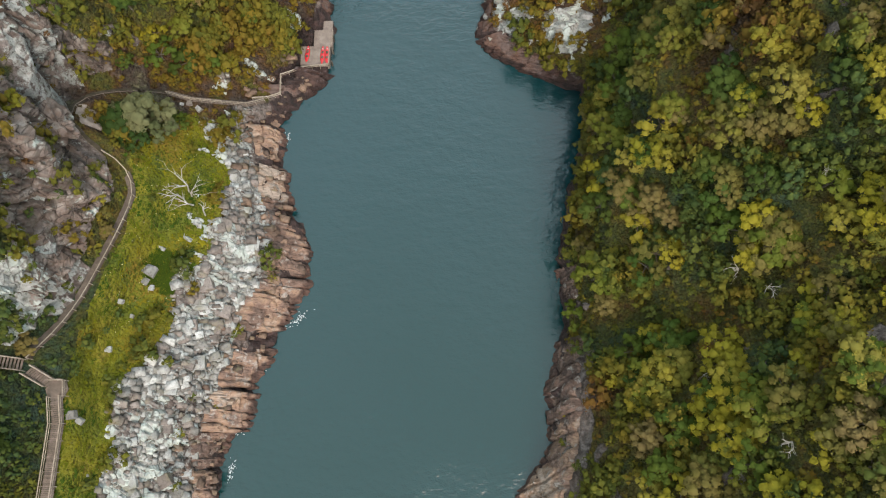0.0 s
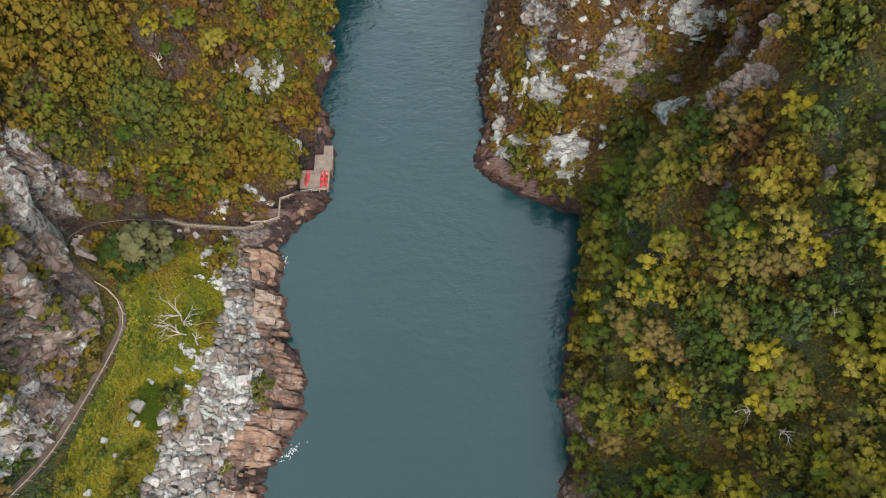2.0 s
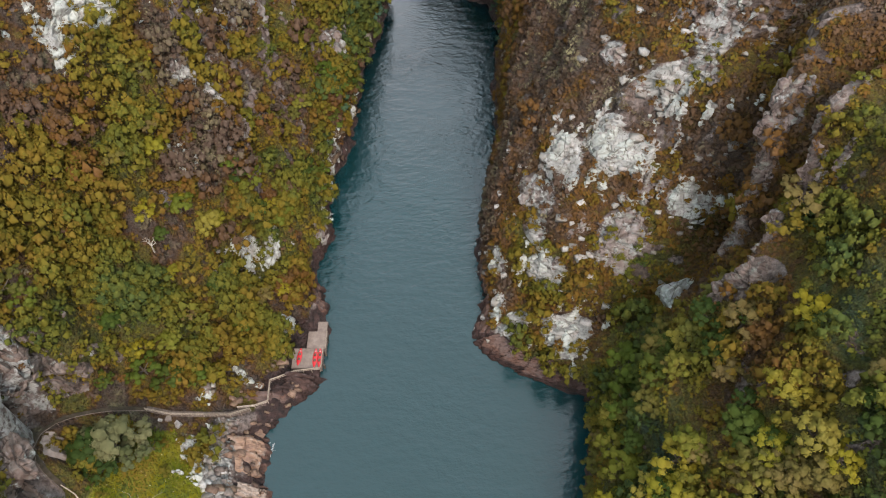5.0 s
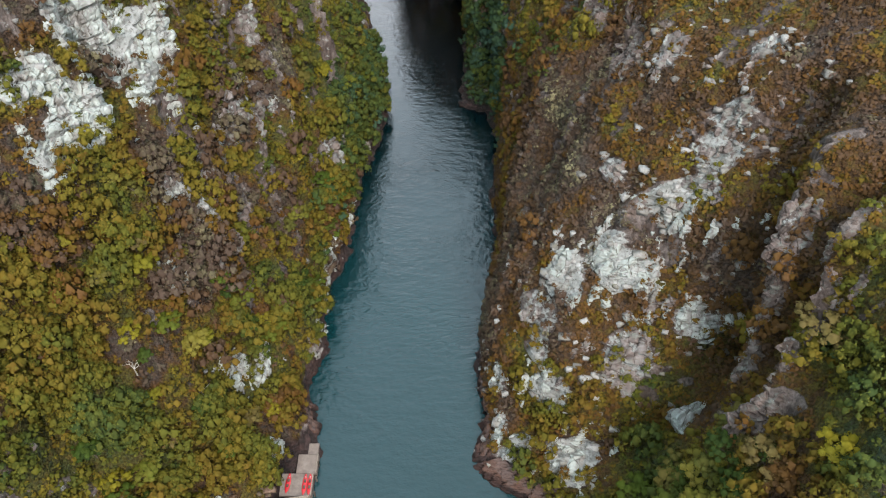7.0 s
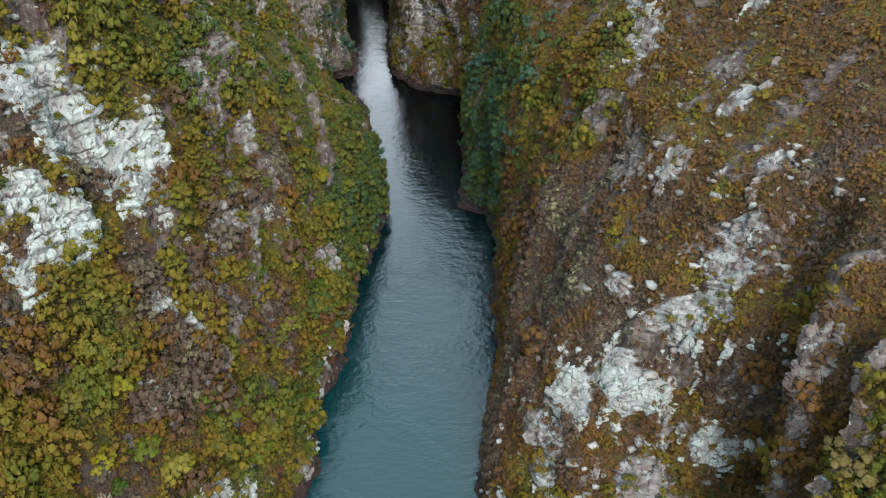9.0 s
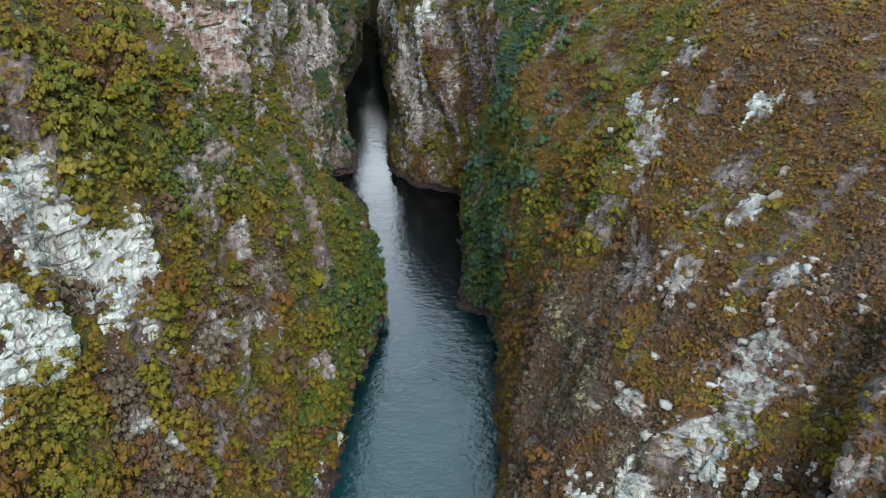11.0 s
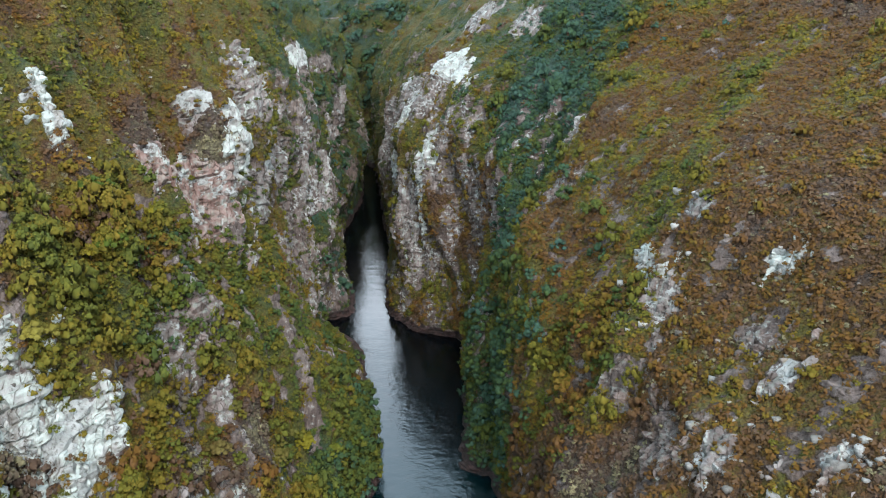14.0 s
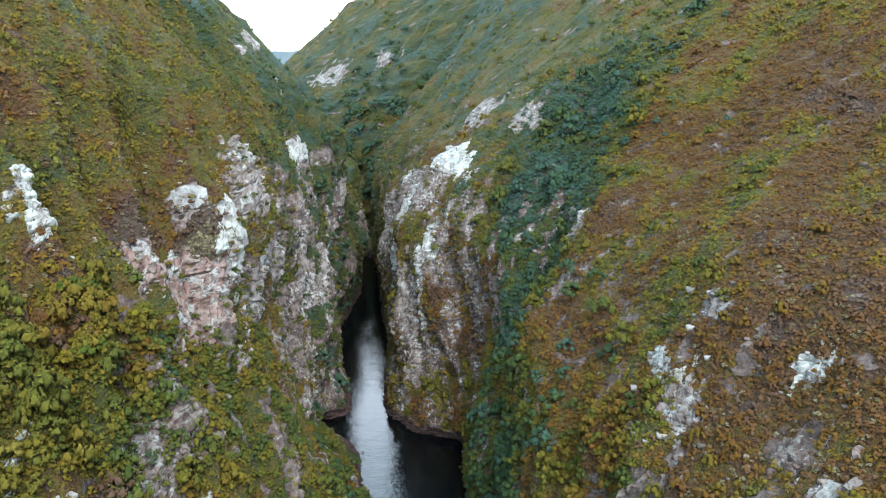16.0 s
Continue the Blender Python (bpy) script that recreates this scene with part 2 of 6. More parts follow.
def blocks(p, seed=0):
    """Broken rock: each point takes the height of the nearest of many scattered cell centres, with a slight tilt of its own."""
    f = np.floor(p).astype(np.int64)
    best, value = np.full(len(p), 9.0), np.zeros(len(p))
    for a in (-1, 0, 1):
        for b in (-1, 0, 1):
            for c in (-1, 0, 1):
                i, j, k = f[:, 0] + a, f[:, 1] + b, f[:, 2] + c
                q = np.stack((i + hashed(i, j, k, seed + 1), j + hashed(i, j, k, seed + 2), k + hashed(i, j, k, seed + 3)), 1)
                d = ((p - q) ** 2).sum(1)
                h = hashed(i, j, k, seed + 4) - 0.5 + (p - q)[:, 2] * (hashed(i, j, k, seed + 5) - 0.5) * 0.8
                near = d < best
                best, value = np.where(near, d, best), np.where(near, h, value)
    return value


def bell(y, z, cy, cz, ry, rz, lean=0.0):
    """A soft patch on a wall, 1 in its middle, round (cy, cz); lean shears it along the valley with height."""
    return np.exp(-(((y - cy - lean * (z - cz)) / ry) ** 2 + ((z - cz) / rz) ** 2))


# ---- the plan: shorelines (along the river, across it) and contour lines at their heights ----
STATIONS = [-40, -10, 5, 18, 30, 42, 55, 66, 76, 88, 102, 118, 135, 152, 168, 182, 200, 222, 244, 256, 268, 290, 325, 370, 420, 470]
SHORE_WEST = [(-40, -40), (-20, -36), (-7, -35.3), (0, -35.5), (5, -31.8), (9, -32.1), (18, -28.1), (22, -26.4), (28, -23.4), (36, -24.8), (43, -27.5), (50, -29.2), (57, -29.7), (64, -25.4), (67, -21.3), (75, -21.5), (85, -21.5), (91, -24.8), (100, -22.8), (112, -23.9), (123, -21), (137, -19.4), (152, -19.3), (169, -15.3), (182, -14.9), (193, -16.1), (236, -23.4), (247, -27.7), (254, -37), (262, -41), (266, -30), (286, -32.3), (293, -33.5), (310, -41), (325, -46.5), (350, -45), (400, -41), (440, -44.5), (470, -50), (490, -62), (515, -110)]
CONTOURS_WEST = {
    6: [-44.0, -40.6, -38.4, -36.7, -33.2, -34.1, -38.1, -32.9, -27.9, -27.3, -25.2, -23.9, -21.0, -20.7, -17.6, -16.2, -18.5, -23.5, -34.5, -41, -33.5, -35.4, -47.3, -43.6, -42.8, -50],
    14: [-49.4, -47.8, -47.9, -47.4, -44.6, -42.7, -47.8, -40.6, -34.6, -32.4, -27.4, -26.8, -22.2, -22.7, -20.3, -19.3, -27.0, -37.0, -40.0, -42, -37.5, -37.9, -48.1, -44.4, -43.4, -50.5],
    25: [-56.6, -55.6, -56.3, -55.5, -52.9, -54.7, -56.4, -48.5, -42.7, -39.9, -36.2, -32.6, -28.7, -26.8, -24.3, -23.6, -34.0, -41.5, -42.5, -42.6, -42.0, -40.4, -48.9, -45.2, -44, -51],
    40: [-67, -63, -61, -57, -54, -56, -59, -57, -56, -52, -44, -37, -35, -32, -30, -32, -41, -46, -46, -44, -44, -42, -50, -46, -44.8, -51.8],
    60: [-85, -77, -73, -68, -65, -67, -69, -68, -67, -64, -56, -45, -42, -40, -41, -41, -46, -49, -49, -47, -47, -46, -51, -47, -47.5, -55],
    85: [-104, -98, -92, -87, -83, -85, -87, -87, -85, -81, -73, -63, -55, -50, -47, -43, -43, -47, -52, -55, -54, -53, -56, -48, -66, -90],
    112: [-125, -121, -117, -111, -107, -106, -108, -108, -107, -102, -94, -85, -76, -70, -64, -59, -57, -61, -66, -68, -67, -64, -68, -65, -90, -146],
    145: [-145, -141, -137, -133, -130, -129, -128, -125, -122, -119, -115, -109, -102, -95, -89, -86, -85, -86, -90, -93, -92, -89, -94, -97, -119, -166],
    180: [-165, -160, -157, -152, -149, -148, -147, -143, -140, -138, -136, -131, -126, -121, -116, -114, -113, -114, -118, -121, -120, -118, -125, -130, -146, -184],
}
SHORE_EAST = [(-40, 14), (-7, 11.7), (-4, 14.5), (1, 17.9), (10, 17.8), (18, 19.2), (24, 20.9), (29, 20.2), (35, 20), (45, 22.5), (55, 25.6), (62, 27.5), (66, 26), (67, 17.8), (72, 10), (75, 7.2), (85, 8.7), (94, 8), (103, 7.9), (110, 10), (128, 13.8), (147, 12.9), (160, 15), (170, 15.5), (182, 6.5), (208, 8), (240, 9.5), (249, 9.5), (253, -6), (260, -12), (268, -18.3), (290, -20), (306, -20), (335, -22), (363, -26), (420, -33), (470, -40), (500, -60), (530, -110)]
CONTOURS_EAST = {
    6: [18.4, 16.2, 20.9, 22.3, 22.6, 23.0, 26.4, 26.8, 12.0, 9.6, 8.8, 12.6, 14.7, 15.4, 16.4, 10.3, 10.8, 8.2, 10.3, -6.4, -15.8, -18.7, -20.2, -26.0, -32.2, -39.2],
    14: [24.7, 21.9, 25.8, 28.0, 27.5, 24.8, 27.2, 31.0, 22.0, 11.4, 9.9, 13.5, 15.9, 17.0, 17.7, 13.6, 12.8, 9.0, 11.1, -4.7, -11.2, -15.6, -18.6, -25.0, -31.4, -38.4],
    25: [33.6, 31.5, 34.5, 37.5, 37.5, 30.0, 30.8, 40.0, 38.5, 19.3, 13.0, 15.8, 17.8, 18.9, 18.9, 15.6, 14.5, 13.8, 11.9, -2.7, -9.0, -14.0, -17.4, -24.1, -30.6, -37.6],
    40: [46, 45, 47, 49, 50, 46, 41, 44.5, 45.0, 36, 24, 22, 22, 22, 20, 18, 18, 20, 13, 1, -6.5, -13, -16, -22, -30, -37],
    60: [64, 63, 64, 63, 61, 56, 52, 50, 49, 49, 41, 37, 34, 30, 26, 23, 24, 23, 17, 7, -3, -11, -13, -17, -29, -36],
    85: [91, 89, 89, 86, 83, 80, 78, 76, 74, 75, 75, 68, 58, 50, 49, 48, 45, 42, 34, 24, 15, 6, 2, -2, -14, -22],
    112: [118, 117, 117, 114, 111, 111, 112, 112, 111, 113, 117, 114, 109, 104, 100, 95, 87, 76, 62, 55, 49, 42, 33, 23, 11, -1],
    145: [152, 151, 154, 156, 158, 161, 164, 163, 160, 161, 164, 163, 160, 157, 153, 147, 142, 131, 116, 104, 95, 88, 76, 57, 40, 27],
    180: [187, 188, 191, 194, 197, 199, 201, 199, 194, 192, 192, 194, 194, 193, 189, 184, 178, 173, 163, 151, 140, 131, 117, 94, 74, 58],
}

ROWS_Y = np.concatenate((np.arange(-260, -50, 15), np.arange(-50, 290, 0.95), np.arange(290, 500, 2.0), np.arange(500, 1000, 7)))
COLS_Z = np.concatenate(([-4, -2], np.arange(-0.8, 30, 0.42), np.arange(30, 112, 0.62), np.arange(112, 181, 2.5)))


def soften(values, sigma):
    """Gaussian smoothing along the first axis."""
    n = int(sigma * 3)
    k = np.exp(-0.5 * (np.arange(-n, n + 1) / sigma) ** 2)
    k /= k.sum()
    padded = np.concatenate((np.repeat(values[:1], n, 0), values, np.repeat(values[-1:], n, 0)))
    return sum(k[i] * padded[i:i + len(values)] for i in range(2 * n + 1))


def wall_grid(shore, contours, bend):
    """Where each contour lies across the river at each station, as a grid (along, up)."""
    fine = np.arange(-260, 1000, 1.0)
    far = np.clip(fine - bend[3], 0, None)
    back = np.clip(-40 - fine, 0, None)
    shore_y, shore_x = np.array(shore).T
    levels = [0] + sorted(contours)
    lines = [soften(np.interp(fine, shore_y, shore_x), 1.2)]
    for z in levels[1:]:
        turn = np.interp(z, *bend)
        line = np.interp(fine, STATIONS, contours[z]) - far * turn
        if bend[2] and z > 100:
            line = line + np.clip(fine - 765, 0, None) * (turn + 0.9)  # the hill ends and falls away
        lines.append(soften(line, 2.0 + z * 0.05))
    lines[0] = lines[0] - np.clip(fine - 500, 0, None) * bend[1][0]
    lines = np.array(lines)
    side = np.sign(lines[3, 200] - lines[0, 200])
    lines = lines + side * back * 0.12
    up = np.arange(0, 181, 1.0)
    table = np.array([np.interp(up, levels, lines[:, i]) for i in range(len(fine))])
    table = soften(table.T, 1.6).T
    table[:, 0] = lines[0]
    grid = np.array([np.interp(COLS_Z, up, row) for row in table])
    grid += side * np.minimum(COLS_Z, 0)[None] * 0.6
    return np.array([np.interp(ROWS_Y, fine, grid[:, j]) for j in range(len(COLS_Z))]).T, side


# bare rock on the walls: (along, height, half-length, half-height, paleness)
ROCK_WEST = [
    (87, 15, 2.2, 1.8, 0.95), (88.7, 11, 2.2, 1.6, 1.0), (92.3, 31.8, 2.0, 1.7, 1.0), (106, 34, 3, 2.2, 0.7), (98.8, 53.7, 4.6, 3, 1.0),
    (107.8, 27.7, 3.6, 2, 0.2), (139, 18.2, 3, 2, 0.7), (98, 2.6, 2, 1.8, 0.6), (76.5, 6.4, 0.9, 0.9, 0.9), (65.0, 6.4, 0.9, 1.0, 0.95), (61.5, 9.0, 0.9, 0.8, 0.9), (115.8, 72.8, 4.4, 3.2, 1.0),
    (113.3, 64.5, 4.2, 4.4, 0.95), (116.7, 57.5, 4.8, 5.0, 1.0), (104, 55.3, 5, 3.4, 1.0), (102.7, 61.3, 3.6, 2.4, 0.95), (147.3, 61, 5, 4.4, 0.35),
    (135.6, 63.3, 1.8, 1.6, 0.8), (123.4, 40.2, 3.2, 2.6, 0.6), (128, 36.5, 3.2, 2.8, 0.5), (148, 96.8, 1.3, 2.2, 0.95), (145.6, 93.0, 1.2, 2.6, 0.9),
    (138.6, 4.6, 1.8, 1.2, 0.8), (132, 4.0, 2.0, 1.2, 0.85), (127, 4.8, 1.6, 1.3, 0.75), (115.7, 4.6, 2.0, 1.5, 0.75), (137, 20.6, 1.6, 2.2, 0.6), (160, 3.6, 1.8, 1.2, 0.7),
    (4, 10.5, 4.5, 2.4, 0.8), (-4, 11.5, 4.5, 2.6, 0.85), (11, 9.2, 3, 1.8, 0.6), (19, 8.0, 3, 1.8, 0.75), (27, 8.2, 3.6, 1.8, 0.8), (33, 8.6, 3.4, 1.6, 0.9), (52, 7.0, 3, 1.6, 0.8),
]
ROCK_WEST += [
    (169, 75.7, 8, 6.5, 0.55), (183.5, 83.5, 8, 4.5, 0.85), (156, 82.7, 4.6, 3.6, 0.45), (209, 87.4, 15, 3.4, 0.7), (232, 46.3, 15, 9, 0.35),
    (300, 86.4, 15, 4, 0.9), (211, 71.7, 10, 3.6, 0.7), (149.5, 67.5, 4.6, 4, 0.3), (284, 45, 15, 10, 0.5), (185, 65.6, 7, 4.2, 0.6),
    (103.5, 38, 2.0, 2.2, 0.85), (117, 38.5, 1.6, 3.0, 0.6), (133, 38, 1.5, 3.4, 0.5), (140, 60, 2.8, 5, 0.5), (141.5, 47, 1.4, 3.6, 0.5), (112, 41, 1.6, 2.6, 0.6), (120, 3.8, 2.4, 1.9, 0.9), (110, 3.6, 2.2, 1.7, 0.9), (104, 3.2, 1.8, 1.6, 0.8), (160.5, 86, 3, 1.8, 0.5), (159.6, 83, 2.4, 2.2, 0.3), (171, 76, 3, 2.6, 0.5), (181, 78.6, 2.8, 3, 0.8), (196, 67, 3.2, 4, 0.6), (166.4, 68.8, 2.0, 2.4, 0.5), (172.4, 59.4, 1.8, 2.8, 0.5), (177.7, 91.3, 2.0, 2.2, 0.7), (209, 94.5, 3.5, 2.6, 0.6), (230, 66, 4.5, 6, 0.45), (262, 46, 9, 7, 0.5), (241, 35, 7, 6, 0.3), (438, 32, 10, 13, 0.6), (372, 60, 12, 7, 0.5), (322, 105, 7, 3, 0.7), (320, 85, 14, 3.5, 0.9), (347, 127, 8, 3, 0.6), (311, 123, 6, 2.5, 0.6), (52, 32.4, 6, 6, 0.55),
    (34, 31.5, 8, 6, 0.55), (21, 31, 3.4, 3, 0.9), (25.4, 26.3, 5, 4, 0.55), (17, 26.3, 2.4, 2.2, 0.95), (40, 24.5, 8, 3.6, 0.25),
]
ROCK_EAST = [
    (93.6, 29.6, 4.4, 3.4, 0.9), (92.4, 35, 4.8, 3.4, 1.0), (82, 26, 2.2, 4.6, 0.6), (81.5, 15.2, 2.8, 2.4, 1.0), (71.4, 9.6, 2.8, 3.2, 0.9), (76, 6.0, 2.0, 2.4, 0.8), (88, 9.0, 2.0, 2.2, 0.8), (87.5, 20, 2.0, 2.4, 0.8),
    (80, 5, 2, 2, 0.9), (94.7, 44.7, 3.6, 3, 0.9), (104, 44, 2.6, 1.6, 0.6), (94.6, 49, 2, 2, 0.7), (81, 33.2, 2.4, 2.2, 0.8),
    (97.8, 53.4, 2.8, 2.6, 0.6), (100.5, 58.2, 2.0, 2.6, 0.6), (105.7, 64.7, 2.2, 1.9, 0.65), (124.8, 53.4, 5, 3.4, 0.2),
]
ROCK_EAST += [
    (144.5, 65.6, 3.6, 2.4, 0.7), (92, 24.3, 4, 2.4, 0.5), (154, 68.9, 5, 2.2, 0.75), (198, 66.5, 3.5, 4, 0.4), (119.8, 67.3, 2.0, 1.8, 0.7), (136, 76.8, 1.8, 1.6, 1.0), (153.4, 78.6, 3.3, 1.7, 0.55),
    (218, 76, 6, 4, 0.5), (138, 55, 4, 3, 0.2), (115, 57.5, 3.2, 2.4, 0.6), (127, 68.6, 3, 1.8, 0.35), (235, 52, 6, 8, 0.3),
    (245, 45, 6, 10, 0.35), (294, 84, 15, 4.5, 0.75), (315, 70, 24, 6.5, 0.6), (361, 46, 22, 13, 0.45), (272, 39, 5, 12, 0.45),
    (326, 100, 15, 5, 0.5), (286, 102, 7, 3, 0.5), (650, 112, 22, 9, 0.6), (592, 126, 10, 5, 0.55), (640, 60, 14, 16, 0.1), (265, 24, 2.2, 9, 0.5), (267, 46, 2.4, 9, 0.75), (271, 62, 2.6, 6, 0.8), (263, 9, 2.6, 5, 0.5), (320, 42, 8, 6, 0.75), (302, 64, 8, 4, 0.75),
]


# broken ribs beside the east gully
ROCK_EAST += [(74, 37, 1.6, 4.0, 0.35), (78, 45.5, 1.6, 4.0, 0.3), (82, 53, 1.7, 3.8, 0.35), (64, 37, 1.5, 3.4, 0.3), (68.5, 44, 1.6, 3.8, 0.35), (73, 51.5, 1.7, 3.8, 0.3), (76.5, 58, 1.6, 3.2, 0.2)]


# creases down the walls: (along, height) at the foot and at the head, half-width, depth
GULLIES = {
    1: [(73, 14, 76, 30, 3.0, 4.5), (76, 30, 84, 48, 2.5, 6.8), (84, 48, 97, 63, 2.3, 5.6), (72, 33, 80.5, 50, 1.9, -3.2), (80.5, 50, 88, 62, 1.9, -2.6), (65.5, 34, 72, 47, 1.7, 4.2), (72, 47, 81, 63, 1.6, 3.8), (61, 32, 69.6, 45.6, 1.8, -2.4), (69.6, 45.6, 78.5, 62, 1.9, -2.4), (176, 4, 222, 62, 5.0, 5.0), (222, 62, 262, 110, 6.0, 5.0), (118, 30, 128, 56, 2.0, 2.0)],
    -1: [(104, 22, 118, 46, 2.0, 2.2), (126, 30, 146, 58, 2.0, 2.6), (150, 40, 176, 70, 2.4, 2.6), (48, 20, 50, 30, 2.5, 3.5), (225, 20, 240, 70, 4.0, 4.0)],
}


# the ways on the west bank: (across, along, height)
BANK = [(-54.2, 11.5, 24.9), (-52.0, 15.9, 22.4), (-50.5, 20.4, 20.7), (-49.2, 25.5, 19.6), (-47.9, 30.1, 18.8), (-47.0, 35.0, 17.8), (-46.5, 37.5, 17.6), (-47.5, 40.4, 18.1), (-49.1, 42.2, 19.2), (-50.9, 42.9, 20.5)]
SPUR = [(-50.9, 42.9, 20.5), (-53.2, 44.6, 22.6), (-55.3, 47.0, 23.6), (-55.4, 49.6, 23.0), (-54.0, 52.4, 21.2), (-51.8, 54.0, 19.3), (-48.8, 55.8, 16.6), (-45.7, 57.0, 13.4), (-42.8, 57.2, 10.9), (-38.5, 58.2, 8.0), (-35.1, 59.3, 5.2), (-32.5, 61.0, 3.6)]
BOARDWALK = [(-52.0, 6.9, 21.2), (-51.6, 3.4, 20.6), (-51.9, -1.0, 20.0), (-52.2, -10, 19.4)]
LANDING = [(-34.3, 60.7, 4.0), (-31.7, 61.3, 3.3), (-29.6, 62.3, 2.9), (-29.9, 66.4, 2.4), (-26.0, 68.6, 1.4)]
STEPS = [(-57.6, 10.9, 27.6), (-55.0, 10.7, 24.8), (-54.3, 10.1, 24.6), (-52.9, 8.7, 21.5), (-52.0, 6.9, 21.2)]


def nearest(x, y, line):
    """How far each (x, y) lies from a line of (x, y, z), and the line's height there."""
    best, height = np.full(x.shape, 1e9), np.zeros(x.shape)
    for (ax, ay, az), (bx, by, bz) in zip(line, line[1:]):
        s = np.clip(((x - ax) * (bx - ax) + (y - ay) * (by - ay)) / ((bx - ax) ** 2 + (by - ay) ** 2), 0, 1)
        d = np.hypot(x - ax - s * (bx - ax), y - ay - s * (by - ay))
        height = np.where(d < best, az + s * (bz - az), height)
        best = np.minimum(best, d)
    return best, height


def smooth_step(a, b, v):
    t = np.clip((v - a) / (b - a), 0, 1)
    return t * t * (3 - 2 * t)


# the leaf tones of larger stretches of scrub: (along, height, half-length, half-height, tone)
SCRUB_EAST = [
    (181, 97, 45, 18, 0.55), (233, 113, 23, 16, 0.43), (137, 76, 6, 6, 0.62), (150, 73, 7, 4, 0.62), (558, 127, 140, 45, 0.09),
    (251, 65, 9, 7, 0.7), (224, 45, 30, 12, 0.62), (146, 87, 10, 6, 0.6), (182, 77, 10, 6, 0.43), (203, 81, 9, 5, 0.66),
    (139, 54, 5, 5, 0.28), (156, 45, 6, 6, 0.3), (134, 81, 8, 6, 0.62), (126, 43, 8, 7, 0.8), (137, 64, 5, 4, 0.62), (149, 64, 6, 4, 0.4),
]
SCRUB_EAST += [
    (142, 30, 11, 10, 0.66), (115, 70, 6, 5, 0.58), (99, 62, 5, 5, 0.62), (125, 30, 7, 6, 0.68), (106, 36, 8, 6, 0.7), (117, 45, 6, 5, 0.7),
    (112, 62, 8, 7, 0.62), (105, 72, 8, 6, 0.54), (104, 52, 6, 6, 0.68), (90, 28, 4, 4, 0.72), (78, 21, 4, 4, 0.48), (90, 39, 4, 6, 0.78), (99, 48, 4, 4, 0.45), (66, 48, 5, 5, 0.4), (99, 54, 4, 5, 0.74),
    (222, 52, 8, 18, 0.06), (243, 82, 10, 12, 0.06), (266, 106, 14, 10, 0.08), (71, 34, 3.5, 5, 0.72), (75, 42, 4, 5, 0.74), (80, 50, 4, 6, 0.76), (66, 40, 3.5, 4, 0.68), (84, 44, 3, 6, 0.70), (49, 43, 7, 6, 0.36), (58, 37, 5, 4, 0.70), (63, 56, 4, 4, 0.45), (51, 31, 4, 4, 0.66), (104, 18, 16, 12, 0.66),
]
SCRUB_WEST = [
    (172, 113, 16, 12, 0.46), (217, 120, 40, 11, 0.46), (139, 83, 6, 6, 0.38), (147, 76, 9, 6, 0.39), (173, 61, 15, 8, 0.40),
    (163, 92, 7, 5, 0.7), (141, 89, 4, 3, 0.42), (181, 102, 12, 8, 0.46), (174, 85, 5, 4, 0.6), (228, 98, 38, 7, 0.5),
    (107, 67, 3, 4, 0.65), (111, 51, 4, 4, 0.38), (113, 57, 3, 3, 0.78), (137, 38, 13, 10, 0.39), (166, 22, 13, 9, 0.25),
]
SCRUB_WEST += [
    (126, 50, 7, 5, 0.68), (127, 39, 4, 4, 0.72), (114, 38, 4, 6, 0.70), (136, 42, 5, 6, 0.66), (108, 33, 4, 4, 0.66), (77, 37, 6, 5, 0.34), (86, 36, 4, 4, 0.42), (81, 21, 5, 7, 0.42), (93, 15, 6, 6, 0.38),
    (116, 22, 6, 6, 0.5), (84, 30, 5, 4, 0.6), (65, 37, 7, 6, 0.42), (73, 21, 5, 4, 0.27), (102, 17, 5, 5, 0.36), (97, 29, 4, 4, 0.74), (82, 45, 4, 3, 0.55), (0, 28, 14, 14, 0.17),
]


